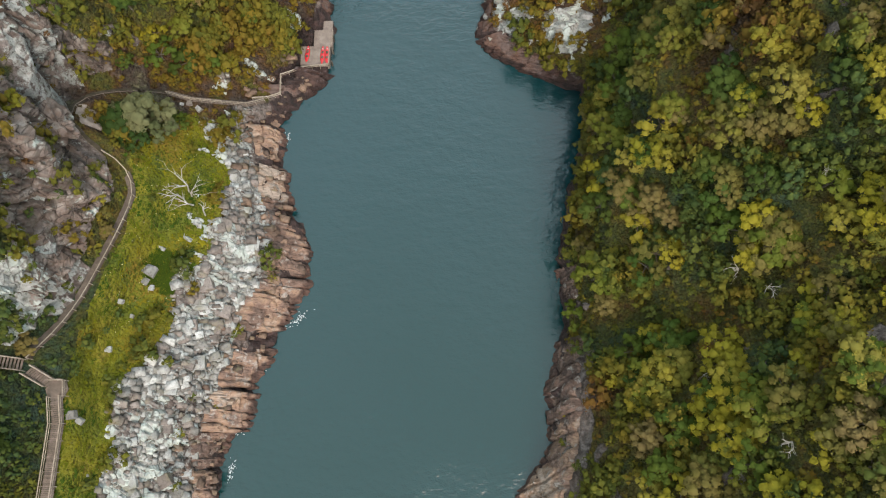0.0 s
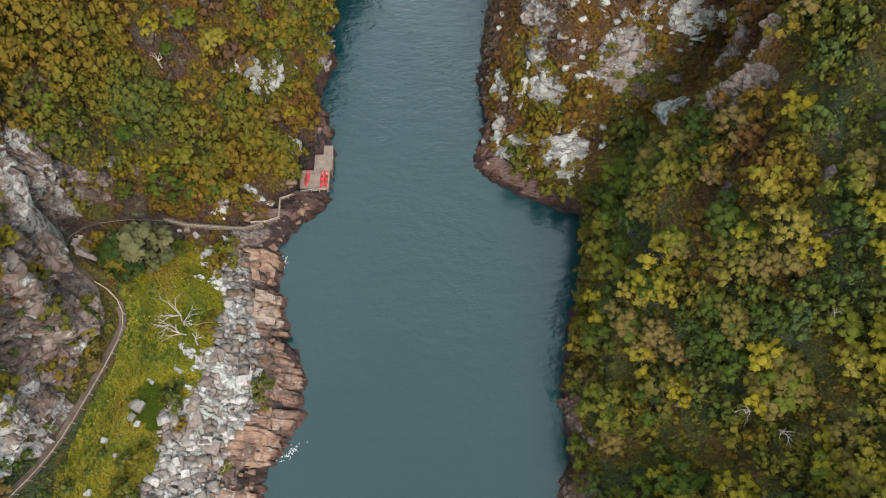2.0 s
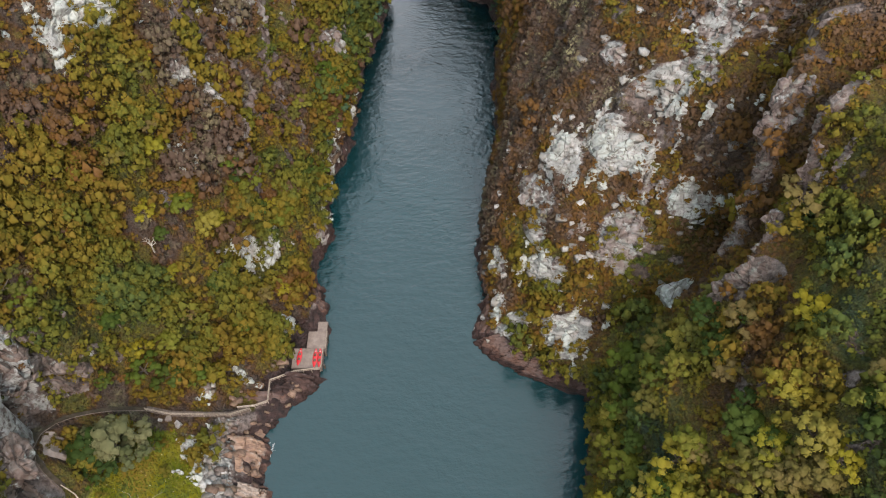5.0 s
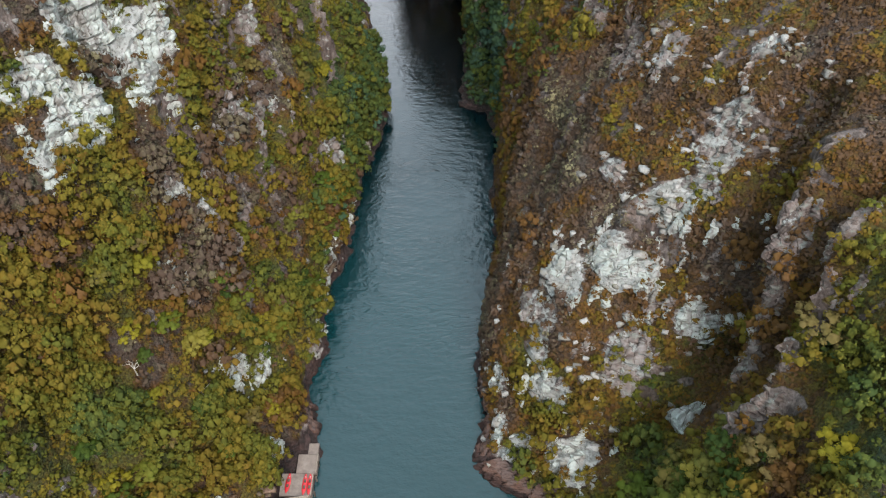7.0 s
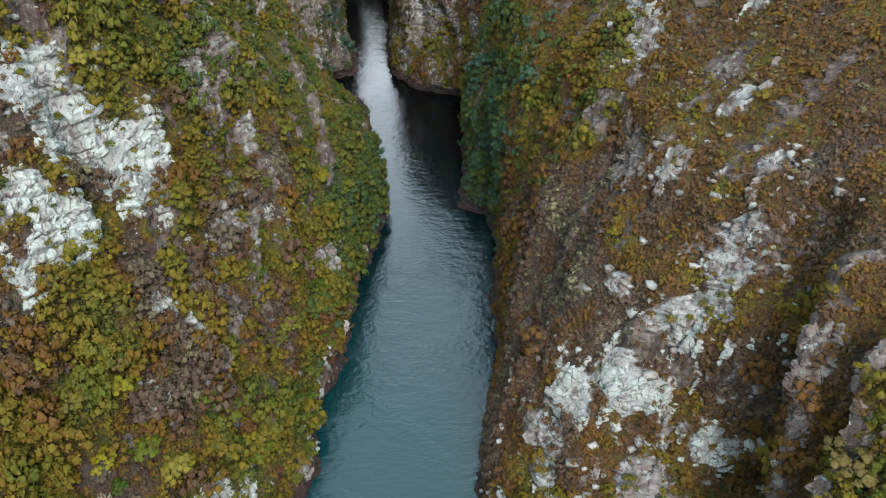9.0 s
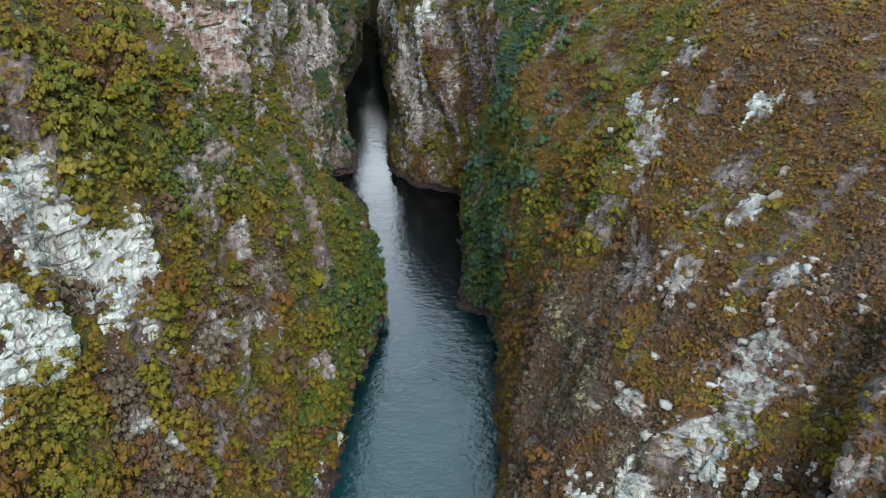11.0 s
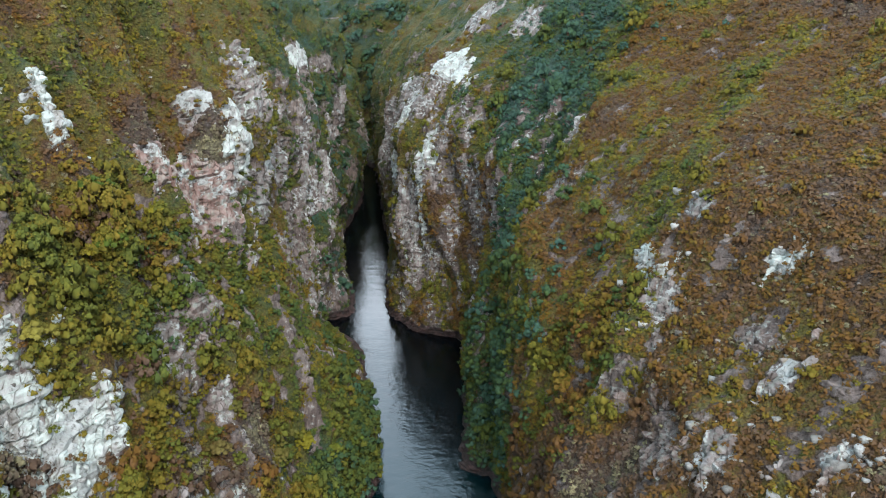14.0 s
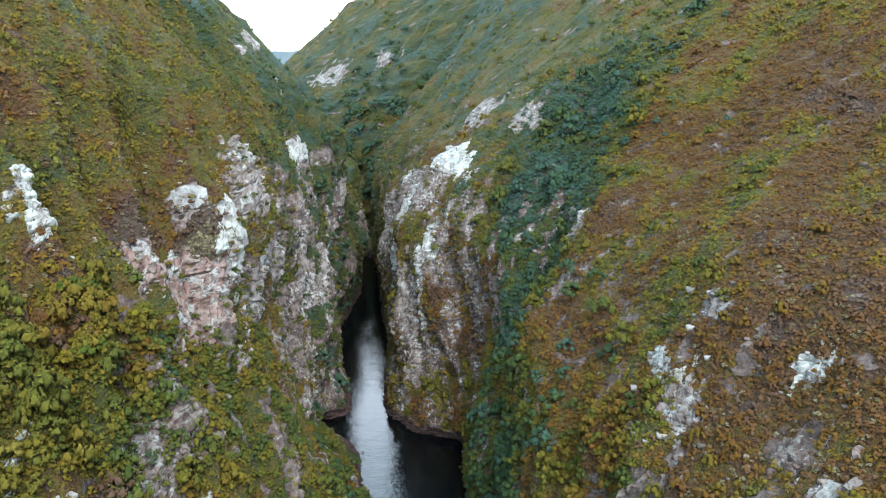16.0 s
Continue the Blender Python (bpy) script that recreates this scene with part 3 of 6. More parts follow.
def tone_field(side, p):
    """Leaf tone by place: 0 blue-green, 0.2 green, 0.4 olive, 0.5 ochre, 0.64 rust, 0.8 the mauve-brown of dry twigs."""
    x, y, z = p.T
    t = np.full(len(p), 0.475)
    if side < 0:
        t = t - 0.04 * smooth_step(95, 115, y) - 0.03 * smooth_step(84, 100, z)
    if side > 0:
        t = t + 0.12 * smooth_step(70, 100, y) + 0.04 * smooth_step(110, 130, y) * smooth_step(50, 65, z) - 0.06 * smooth_step(74, 62, y) - 0.13 * bell(y, z, 48, 24, 18, 24)
        gully = bell(y, z, 190, 30, 28, 30) + bell(y, z, 225, 80, 22, 22, 0.6)
        t = t - 0.36 * np.clip(gully, 0, 1)
    # up the valley tones slide to that blue-green end, for painted haze
    t = t - (0.21 * smooth_step(205, 290, y + 0.3 * np.clip(70 - z, -60, 60)) if side > 0 else 0.2 * smooth_step(190, 280, y))
    total, weight = t.copy(), np.ones(len(p))
    for cy, cz, ry, rz, tone in (SCRUB_EAST if side > 0 else SCRUB_WEST):
        w = 2.5 * bell(y, z, cy, cz, ry * 1.25, rz * 1.25)
        total, weight = total + w * tone, weight + w
    t = total / weight
    if side > 0:
        ravine = bell(y, z, 222, 52, 9, 20) + bell(y, z, 243, 82, 13, 15) + bell(y, z, 266, 106, 17, 12) + bell(y, z, 186, 22, 15, 24)
        t = t + (0.08 - t) * np.clip(1.3 * ravine, 0, 1)
    t = t + 0.17 * fractal(p / 8.0, 3, 61) + 0.09 * fractal(np.stack((x * 0.03, (y - 0.45 * z) / 3.0, z / 9.0), 1), 2, 68) + 0.07 * fractal(p / 2.6, 2, 64)
    if side < 0:  # dry plants are dull brown rather than rusty on the west side
        return t + 0.2 * smooth_step(0.52, 0.60, t) * smooth_step(215, 185, y) * smooth_step(102, 84, z)
    t = t + 0.2 * fractal(p / 12.0, 2, 71) * smooth_step(60, 80, z) * smooth_step(100, 120, y)
    return t - 0.12 * smooth_step(0.60, 0.70, t) * smooth_step(50, 62, z) * smooth_step(100, 112, y)


BEDDING = np.array((0.16, 0.80, 0.58))


def strata(p, thick, seed):
    """Stepped beds of rock that strike across the river and dip steeply: -0.5 to 0.5."""
    s = p @ BEDDING / thick + 0.35 * fractal(p / (thick * 3), 2, seed + 70)
    bed = np.floor(s)
    f = s - bed
    ledge = hashed(bed.astype(np.int64), bed.astype(np.int64) * 0, bed.astype(np.int64) * 0 + seed, 5) - 0.5
    return 0.6 * ledge + 0.5 * (np.minimum(f * 1.15, 1) - 0.5)


def jointed(a, b, long, thick, seed):
    """Rock split into beds (across b) and those into blocks (along a): each block's own height and tilt, -0.5 to 0.5, less the open joints."""
    b = b / thick
    bed = np.floor(b).astype(np.int64)
    fb, zero = b - bed, bed * 0
    a = a / long * (0.6 + 0.9 * hashed(bed, zero, zero, seed)) + 9.0 * hashed(bed, zero, zero + 1, seed)
    block = np.floor(a).astype(np.int64)
    fa = a - block
    height = 0.55 * (hashed(bed, block, zero, seed + 2) - 0.5) + 0.45 * (hashed(bed, zero, zero + 2, seed) - 0.5)
    height += 0.5 * (hashed(bed, block, zero, seed + 3) - 0.5) * (fa - 0.5) + 0.55 * (hashed(bed, block, zero, seed + 4) - 0.3) * (fb - 0.5)
    gap = np.minimum(np.minimum(fa, 1 - fa) * long, np.minimum(fb, 1 - fb) * thick)
    return height - 0.5 * smooth_step(0.32, 0.0, gap)


class Wall:
    """One side of the gorge: the displaced grid and what covers it."""

    def __init__(self, name, shore, contours, bend, rocks, label, seed):
        across, self.side = wall_grid(shore, contours, bend)
        r, c = across.shape
        yy, zz = np.repeat(ROWS_Y[:, None], c, 1), np.repeat(COLS_Z[None], r, 0)
        p = np.stack((across, yy, zz), 2)
        y, z = yy.ravel(), zz.ravel()
        flat = p.reshape(-1, 3)
        normal = self.normals(p).reshape(-1, 3)
        steep = 1 - np.clip(normal[:, 2], 0, 1)
        wander = fractal(flat / 9.0, 3, seed + 40)
        bare, pale = np.zeros(len(flat)), np.zeros(len(flat))
        crumble = 0.34 * fractal(flat / np.array((3.2, 3.2, 5.0)), 3, seed + 50)
        for cy, cz, ry, rz, white in rocks:
            patch = smooth_step(0.26, 0.52, bell(y, z, cy, cz, ry * 1.1, rz * 1.2, 0.35) + crumble - 0.1)
            patch *= bell(y, z, cy, cz, ry * 2.2, rz * 2.2)  # keep the crumbled edge near its outcrop
            bare = np.maximum(bare, patch * 1.3)
            pale = np.maximum(pale, np.clip(patch * 1.3, 0, 1) * white)
        bare = np.maximum(bare, smooth_step(4.0, 1.0, z + wander * 1.5))
        inner = smooth_step(225, 260, y) * (1 - 0.8 * smooth_step(300, 420, y)) * (1 - 0.6 * smooth_step(60, 110, z))
        bare = np.maximum(bare, inner * np.clip((0.46 if self.side < 0 else 0.36) + 0.45 * wander + 0.35 * (steep - 0.6), 0, 1))
        pale = np.maximum(pale, inner * np.clip(0.14 + 0.32 * wander, 0, 1))
        bare = np.maximum(bare, np.clip((steep - 0.74) * 1.6 + 0.3 * wander, 0, 0.6))
        streak = fractal(np.stack((flat[:, 0] * 0.03, (y - 0.45 * z) / 2.4, z / 10.0), 1), 3, seed + 80)
        lines = smooth_step(0.3, 0.55, streak + 0.25 * wander + (0.13 * smooth_step(95, 112, y) if self.side < 0 else 0.0)) * smooth_step(70, 84, y) * smooth_step(9, 18, z) * smooth_step(320, 240, y) * (1 - 0.85 * smooth_step(82, 95, z))
        lines = lines * (1 - (np.maximum(0.75 * smooth_step(72, 90, z), 0.65 * smooth_step(42, 30, z)) if self.side > 0 else 0.25))
        bare = np.maximum(bare, (0.56 if self.side > 0 else 0.85) * lines)
        pale = np.maximum(pale, (0.16 if self.side > 0 else 0.34) * lines)
        for y0, z0, y1, z1, wide, deep in GULLIES[self.side]:
            if deep < 0:
                s = np.clip(((y - y0) * (y1 - y0) + (z - z0) * (z1 - z0)) / ((y1 - y0) ** 2 + (z1 - z0) ** 2), 0, 1)
                away = np.hypot(y - y0 - s * (y1 - y0), z - z0 - s * (z1 - z0)) + 0.9 * wander
                ridge = 0.62 * np.exp(-(away / wide) ** 2) + 2.0 * crumble
                bare, pale = np.maximum(bare, smooth_step(0.3, 0.7, ridge)), np.maximum(pale, 0.2 * smooth_step(0.5, 0.9, ridge))
        if self.side > 0:
            bench = smooth_step(17, 13, y) * smooth_step(9.5, 7.5, z + 1.2 * wander)
            bare, pale = np.maximum(bare, bench), pale * (1 - bench)
        inner_lines = smooth_step(0.05, 0.4, streak + 0.3 * wander) * smooth_step(165, 210, y) * smooth_step(430, 330, y) * smooth_step(96, 76, z)
        bare = np.maximum(bare, 0.8 * inner_lines)
        pale = np.maximum(pale, 0.42 * inner_lines)
        grass = np.zeros(len(flat))
        if self.side < 0:
            top = np.interp(y, (-10, 5, 15, 30, 45, 62), (15, 13.5, 11.5, 10.5, 8, 6))
            rubble = smooth_step(64, 57, y) * smooth_step(top + 1.2, top - 1.2, z + 1.6 * wander)
            bare, pale = np.maximum(bare, rubble), np.maximum(pale, rubble * smooth_step(2.2, 4.6, z + 1.5 * wander) * (0.5 + 0.3 * wander))
            grass = smooth_step(58, 50, y) * (1 - rubble) * smooth_step(21, 17, z + wander)
            bare = bare * (1 - grass)
        self.bare, self.pale, self.grass = (v.reshape(r, c) for v in (bare, pale, grass))
        self.tone = np.clip(tone_field(self.side, flat), 0.03, 0.95).reshape(r, c)
        live = (1 - 0.85 * grass) * smooth_step(1000, 800, y)
        push = 1.5 * fractal(flat / 17.0, 3, seed) * smooth_step(1, 12, z) + 0.55 * fractal(flat / 4.5, 3, seed + 10)
        ribs = 1 - 2.2 * abs(fractal(np.stack((flat[:, 0] * 0.02, (y - 0.45 * z) / 9.0, z / 45.0), 1), 3, seed + 60))
        deeper = 1 + 0.5 * smooth_step(110, 190, y)
        big = 1 - 2.2 * abs(fractal(np.stack((flat[:, 0] * 0.01, (y - 0.5 * z) / 24.0, z / 90.0), 1), 2, seed + 66))
        push += 2.6 * big * smooth_step(150, 230, y) * smooth_step(8, 30, z)
        push += (1.7 if self.side > 0 else 1.7 + 1.0 * smooth_step(90, 115, y)) * deeper * ribs * smooth_step(6, 22, z) * smooth_step(0.25, 0.5, steep) * (1 - grass)
        for y0, z0, y1, z1, wide, deep in GULLIES[self.side]:
            s = np.clip(((y - y0) * (y1 - y0) + (z - z0) * (z1 - z0)) / ((y1 - y0) ** 2 + (z1 - z0) ** 2), 0, 1)
            away = np.hypot(y - y0 - s * (y1 - y0), z - z0 - s * (z1 - z0)) + 1.3 * wander
            push -= deep * np.exp(-(away / wide) ** 2)
        turned = flat @ np.array(Euler((0.5, 0.35, 0.3)).to_matrix())
        self.smooth = (flat + normal * (push * live * smooth_step(-4, -0.5, z))[:, None]).reshape(r, c, 3)
        push += bare * 0.9 * strata(flat, 2.4, seed)
        push += bare * (0.9 * blocks(turned / np.array((2.6, 3.4, 4.6)), seed + 20) + 0.7 * blocks(turned / np.array((1.0, 1.3, 1.8)), seed + 30))
        push *= live * smooth_step(-4, -0.5, z)
        moved = flat + normal * push[:, None]
        self.clear = np.ones(len(moved))
        if self.side < 0:
            for line, drop, reach in ((BANK, 0.25, 1.7), (SPUR, 0.2, 1.4), (BOARDWALK, 0.6, 1.5), (STEPS, 0.7, 1.3), (LANDING, 0.15, 0.9)):
                d, h = nearest(moved[:, 0], moved[:, 1], line)
                level = smooth_step(reach + 1.6, reach * 0.7, d)
                moved[:, 2] += level * (h - drop - moved[:, 2]) * (abs(h - moved[:, 2]) < 9)
                self.clear *= smooth_step(reach * 0.75, reach * 1.05, d)
            dock = smooth_step(67.5, 69.3, y) * smooth_step(79.5, 78.0, y) * smooth_step(-28.3, -26.6, moved[:, 0])
            moved[:, 2] += dock * (np.minimum(moved[:, 2], 0.7) - moved[:, 2])
            self.clear *= 1 - dock
        self.clear = self.clear.reshape(r, c)
        self.grid = moved.reshape(r, c, 3)
        self.normal = self.normals(self.grid)
        # the land behind the rim, out to the horizon
        rim = self.grid[:, -1]
        more = [rim + np.array((self.side * d, 0, h)) for d, h in ((60, 22), (260, 40), (1500, 55))]
        full = np.concatenate((self.grid, np.stack(more, 1)), 1)
        rr, cc = full.shape[:2]
        idx = np.arange(rr * cc).reshape(rr, cc)
        quads = np.stack((idx[:-1, :-1], idx[1:, :-1], idx[1:, 1:], idx[:-1, 1:]), 2).reshape(-1, 4)
        if self.side > 0:
            quads = quads[:, ::-1]
        mesh = bpy.data.meshes.new(name)
        mesh.from_pydata(full.reshape(-1, 3).tolist(), [], quads.tolist())
        for key, values in (("bare", self.bare), ("pale", self.pale), ("grass", self.grass), ("tone", self.tone)):
            wide = np.concatenate((values, np.repeat(values[:, -1:], 3, 1)), 1).astype(np.float32)
            mesh.attributes.new(key, "FLOAT", "POINT").data.foreach_set("value", wide.ravel())
        mesh.materials.append(GROUND)
        tagged(new(name, mesh), label, "hillside", kind="structure")

    def normals(self, p):
        n = np.cross(np.gradient(p, axis=0), np.gradient(p, axis=1))
        n /= np.linalg.norm(n, axis=2, keepdims=True) + 1e-9
        flip = np.sign(-self.side * n[..., 0] + n[..., 2])
        return n * flip[..., None]

    def scatter(self, count, weight, rng):
        """count places on the wall, drawn by a weight (rows, columns) per square metre: places, normals, row and column."""
        g = self.grid
        area = np.linalg.norm(np.cross(g[1:, :-1] - g[:-1, :-1], g[:-1, 1:] - g[:-1, :-1]), axis=2)
        w = (area * weight[:-1, :-1]).ravel()
        cell = np.searchsorted(np.cumsum(w) / w.sum(), rng.random(count))
        i, j = np.unravel_index(np.clip(cell, 0, len(w) - 1), area.shape)
        a, b = rng.random((2, count, 1))
        place = g[i, j] * (1 - a) * (1 - b) + g[i + 1, j] * a * (1 - b) + g[i, j + 1] * (1 - a) * b + g[i + 1, j + 1] * a * b
        return place, self.normal[i, j], i, j

    def at(self, y, x):
        """The ground's height at (x, y), for things that stand on it."""
        i = int(np.argmin(abs(ROWS_Y - y)))
        line = self.grid[i]
        return float(np.interp(x * self.side, line[:, 0] * self.side, line[:, 2]))


WEST = Wall("hillside_west", SHORE_WEST, CONTOURS_WEST, ((0, 180), (1.6, 1.6), False, 490), ROCK_WEST, "steep scrub-covered gorge side with pale quartzite outcrops", 3)
EAST = Wall("hillside_east", SHORE_EAST, CONTOURS_EAST, ((0, 60, 112, 145, 180), (1.6, 0.95, 0.68, 0.64, 0.62), True, 520), ROCK_EAST, "steep bushy gorge side with white rock slabs", 90)

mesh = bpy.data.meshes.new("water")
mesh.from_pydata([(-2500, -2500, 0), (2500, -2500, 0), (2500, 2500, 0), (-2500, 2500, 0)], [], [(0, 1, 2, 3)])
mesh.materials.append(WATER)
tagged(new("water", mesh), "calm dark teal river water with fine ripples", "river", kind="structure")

# ---- scrub ----


OCTA = (np.array(((1, 0, 0), (0, 1, 0), (-1, 0, 0), (0, -1, 0), (0, 0, 1), (0, 0, -1)), float), [(0, 1, 4), (1, 2, 4), (2, 3, 4), (3, 0, 4), (1, 0, 5), (2, 1, 5), (3, 2, 5), (0, 3, 5)])
TETRA = (np.array(((0, 0, 1), (0.94, 0, -0.33), (-0.47, 0.82, -0.33), (-0.47, -0.82, -0.33))), [(0, 1, 2), (0, 2, 3), (0, 3, 1)])
heart = bmesh.new()
bmesh.ops.create_icosphere(heart, subdivisions=1, radius=1.0)
HEART = (np.array([tuple(v.co) for v in heart.verts]), [tuple(v.index for v in f.verts) for f in heart.faces])
heart.free()


def leaf_cloud(rng, clumps, leaves, size, middle, core=0.72, inside=OCTA):
    """Leaf clumps (centre, radius) of a plant: a faceted core each and leaves round it. Points, faces and the way each clump faces."""
    points, faces, ways = [], [], []
    for c, r in clumps:
        c = np.array(c, float)
        out = c - middle
        out = out / (np.linalg.norm(out) + 1e-6)
        k = len(points)
        spin = np.array(Euler(rng.uniform(0, 6.3, 3)).to_matrix())
        for d in inside[0]:
            d = d if inside is TETRA else spin @ d
            points.append(c + d * r * core * rng.uniform(0.72, 1.12))
            ways.append(d * 0.5 + out * 0.6 + np.array((0, 0, 0.35)))
        faces += [tuple(k + i for i in f) for f in inside[1]]
        d = rng.normal(0, 1, (leaves, 3))
        d[:, 2] = np.where(d[:, 2] < -0.3, -d[:, 2], d[:, 2])
        d /= np.linalg.norm(d, axis=1, keepdims=True)
        at = c + d * r * rng.uniform(0.7, 1.08, (leaves, 1))
        n = d + out * 0.3 + rng.uniform(-0.6, 0.6, (leaves, 3))
        n /= np.linalg.norm(n, axis=1, keepdims=True)
        u = np.cross(n, rng.normal(0, 1, (leaves, 3)))
        u /= np.linalg.norm(u, axis=1, keepdims=True)
        v = np.cross(n, u)
        s = rng.uniform(size * 0.7, size * 1.3, (leaves, 1))
        way = d * 0.65 + out * 0.55 + np.array((0, 0, 0.3)) + rng.uniform(-0.25, 0.25, (leaves, 3))
        for a in range(leaves):
            k = len(points)
            corners = (at[a] + u[a] * s[a] * 1.25, at[a] + v[a] * s[a] - u[a] * s[a] * 0.6, at[a] - v[a] * s[a] - u[a] * s[a] * 0.5)
            points += corners
            ways += [way[a]] * len(corners)
            faces.append(tuple(range(k, k + len(corners))))
    ways = np.array(ways)
    return np.array(points), faces, ways / np.linalg.norm(ways, axis=1, keepdims=True)


def bush_shape(rng, lobes=6, leaves=9):
    """A low dome of leaf clumps, one metre in radius."""
    clumps = [((0, 0, 0.72), 0.5)]
    for k in range(lobes - 1):
        a = k * 2 * math.pi / (lobes - 1) + rng.uniform(-0.4, 0.4)
        out = rng.uniform(0.42, 0.66)
        clumps.append(((math.cos(a) * out, math.sin(a) * out, rng.uniform(0.2, 0.55)), rng.uniform(0.34, 0.52)))
    return leaf_cloud(rng, clumps, leaves, 0.105, np.array((0, 0, 0.05)), 0.76)


def joined(name, shapes, places, sizes, turns, tones, material, label, category, axes=None):
    """One mesh of many plants: a shape each, set at places with a size (n, 3), a turn, a tone and the way it grows."""
    rng = np.random.default_rng(5)
    pick = rng.integers(0, len(shapes), len(places))
    points, loops, starts, tone, facing, base = [], [], [], [], [], 0
    for s, (shape, faces, ways) in enumerate(shapes):
        ids = np.nonzero(pick == s)[0]
        if not len(ids):
            continue
        c, t = np.cos(turns[ids])[:, None], np.sin(turns[ids])[:, None]
        q = shape[None] * sizes[ids][:, None]
        x, y = q[..., 0] * c - q[..., 1] * t, q[..., 0] * t + q[..., 1] * c
        q = np.stack((x, y, q[..., 2]), 2)
        f = np.stack((ways[None, :, 0] * c - ways[None, :, 1] * t, ways[None, :, 0] * t + ways[None, :, 1] * c, ways[None, :, 2] + 0 * c), 2)
        if axes is not None:
            w = axes[ids] / np.linalg.norm(axes[ids], axis=1, keepdims=True)
            u = np.cross(np.array((0.0, 1.0, 0.0)), w)
            u /= np.linalg.norm(u, axis=1, keepdims=True)
            v = np.cross(w, u)
            q, f = (k[..., :1] * u[:, None] + k[..., 1:2] * v[:, None] + k[..., 2:] * w[:, None] for k in (q, f))
        q = q + places[ids][:, None]
        points.append(q.reshape(-1, 3))
        facing.append(f.reshape(-1, 3))
        tone.append(np.repeat(tones[ids], len(shape)))
        sizes_f = np.array([len(f) for f in faces])
        flat = np.concatenate([np.array(f) for f in faces])
        offsets = base + np.arange(len(ids)) * len(shape)
        loops.append((flat[None] + offsets[:, None]).ravel())
        starts.append(np.tile(sizes_f, len(ids)))
        base += len(ids) * len(shape)
    points, loops, totals = np.concatenate(points), np.concatenate(loops), np.concatenate(starts)
    mesh = bpy.data.meshes.new(name)
    mesh.vertices.add(len(points))
    mesh.vertices.foreach_set("co", points.astype(np.float32).ravel())
    mesh.loops.add(len(loops))
    mesh.loops.foreach_set("vertex_index", loops.astype(np.int32))
    mesh.polygons.add(len(totals))
    mesh.polygons.foreach_set("loop_start", np.concatenate(([0], np.cumsum(totals)[:-1])).astype(np.int32))
    mesh.update(calc_edges=True)
    mesh.attributes.new("tone", "FLOAT", "POINT").data.foreach_set("value", np.concatenate(tone).astype(np.float32))
    mesh.attributes.new("way", "FLOAT_VECTOR", "POINT").data.foreach_set("vector", np.concatenate(facing).astype(np.float32).ravel())
    mesh.materials.append(material)
    return tagged(new(name, mesh), label, category, kind="stuff")


def heath_shape(rng, leaves):
    """A tufted dwarf shrub: splayed leafy sprays round a low heart, one metre in radius."""
    return leaf_cloud(rng, [((0, 0, 0.25), 0.75)], leaves, 0.27, np.array((0, 0, -0.4)), 0.66, TETRA)


def thicket_shape(rng):
    """A clump of tall shrubs grown together: leaf-covered lobes of uneven height, about two metres in radius."""
    clumps = [((0, 0, 1.75), 0.7)]
    for k in range(10):
        a, out = k * 1.9 + rng.uniform(-0.4, 0.4), (0.75 if k < 4 else 1.35) * rng.uniform(0.8, 1.2)
        clumps.append(((math.cos(a) * out, math.sin(a) * out, (1.45 if k < 4 else 0.85) + rng.uniform(-0.35, 0.3)), rng.uniform(0.45, 0.75)))
    return leaf_cloud(rng, clumps, 16, 0.12, np.array((0, 0, 0.2)), 0.76)


rng = np.random.default_rng(11)
THICKETS = [thicket_shape(rng) for _ in range(7)]
BUSHES = [bush_shape(rng) for _ in range(8)]
HEATH = [heath_shape(rng, 7) for _ in range(10)]


def in_view(grid):
    """Ground that the valley's middle overlooks."""
    x, y, drop = abs(grid[..., 0]), grid[..., 1], np.clip(118 - grid[..., 2], 0, None)
    return (y > -13) & (y < 900) & (x < 5 + 0.69 * np.hypot(np.clip(y - 22, 0, None), drop))


def tone_of(wall, p, rng, shift):
    t = tone_field(wall.side, p) + shift + rng.normal(0, 0.03, len(p))
    t = np.where(rng.random(len(p)) < (0.04 + shift) * smooth_step(66, 84, p[:, 1]), np.maximum(t, 0.62) + 0.1, t)
    if shift < 0 and wall.side < 0:
        t = np.where(p[:, 1] < 82, np.minimum(t, 0.5), t)
    return np.clip(t, np.where(p[:, 1] < 75, 0.2, np.where(p[:, 1] < 150, 0.2, 0.03)), 0.99)


def off_ways(x, y, room):
    """Whether a plant that needs so much room stands clear of the paths, boardwalk and steps."""
    free = np.ones(len(x), bool)
    for line in (BANK, SPUR, BOARDWALK, STEPS, LANDING):
        free &= nearest(x, y, line)[0] > room + 0.7
    return free


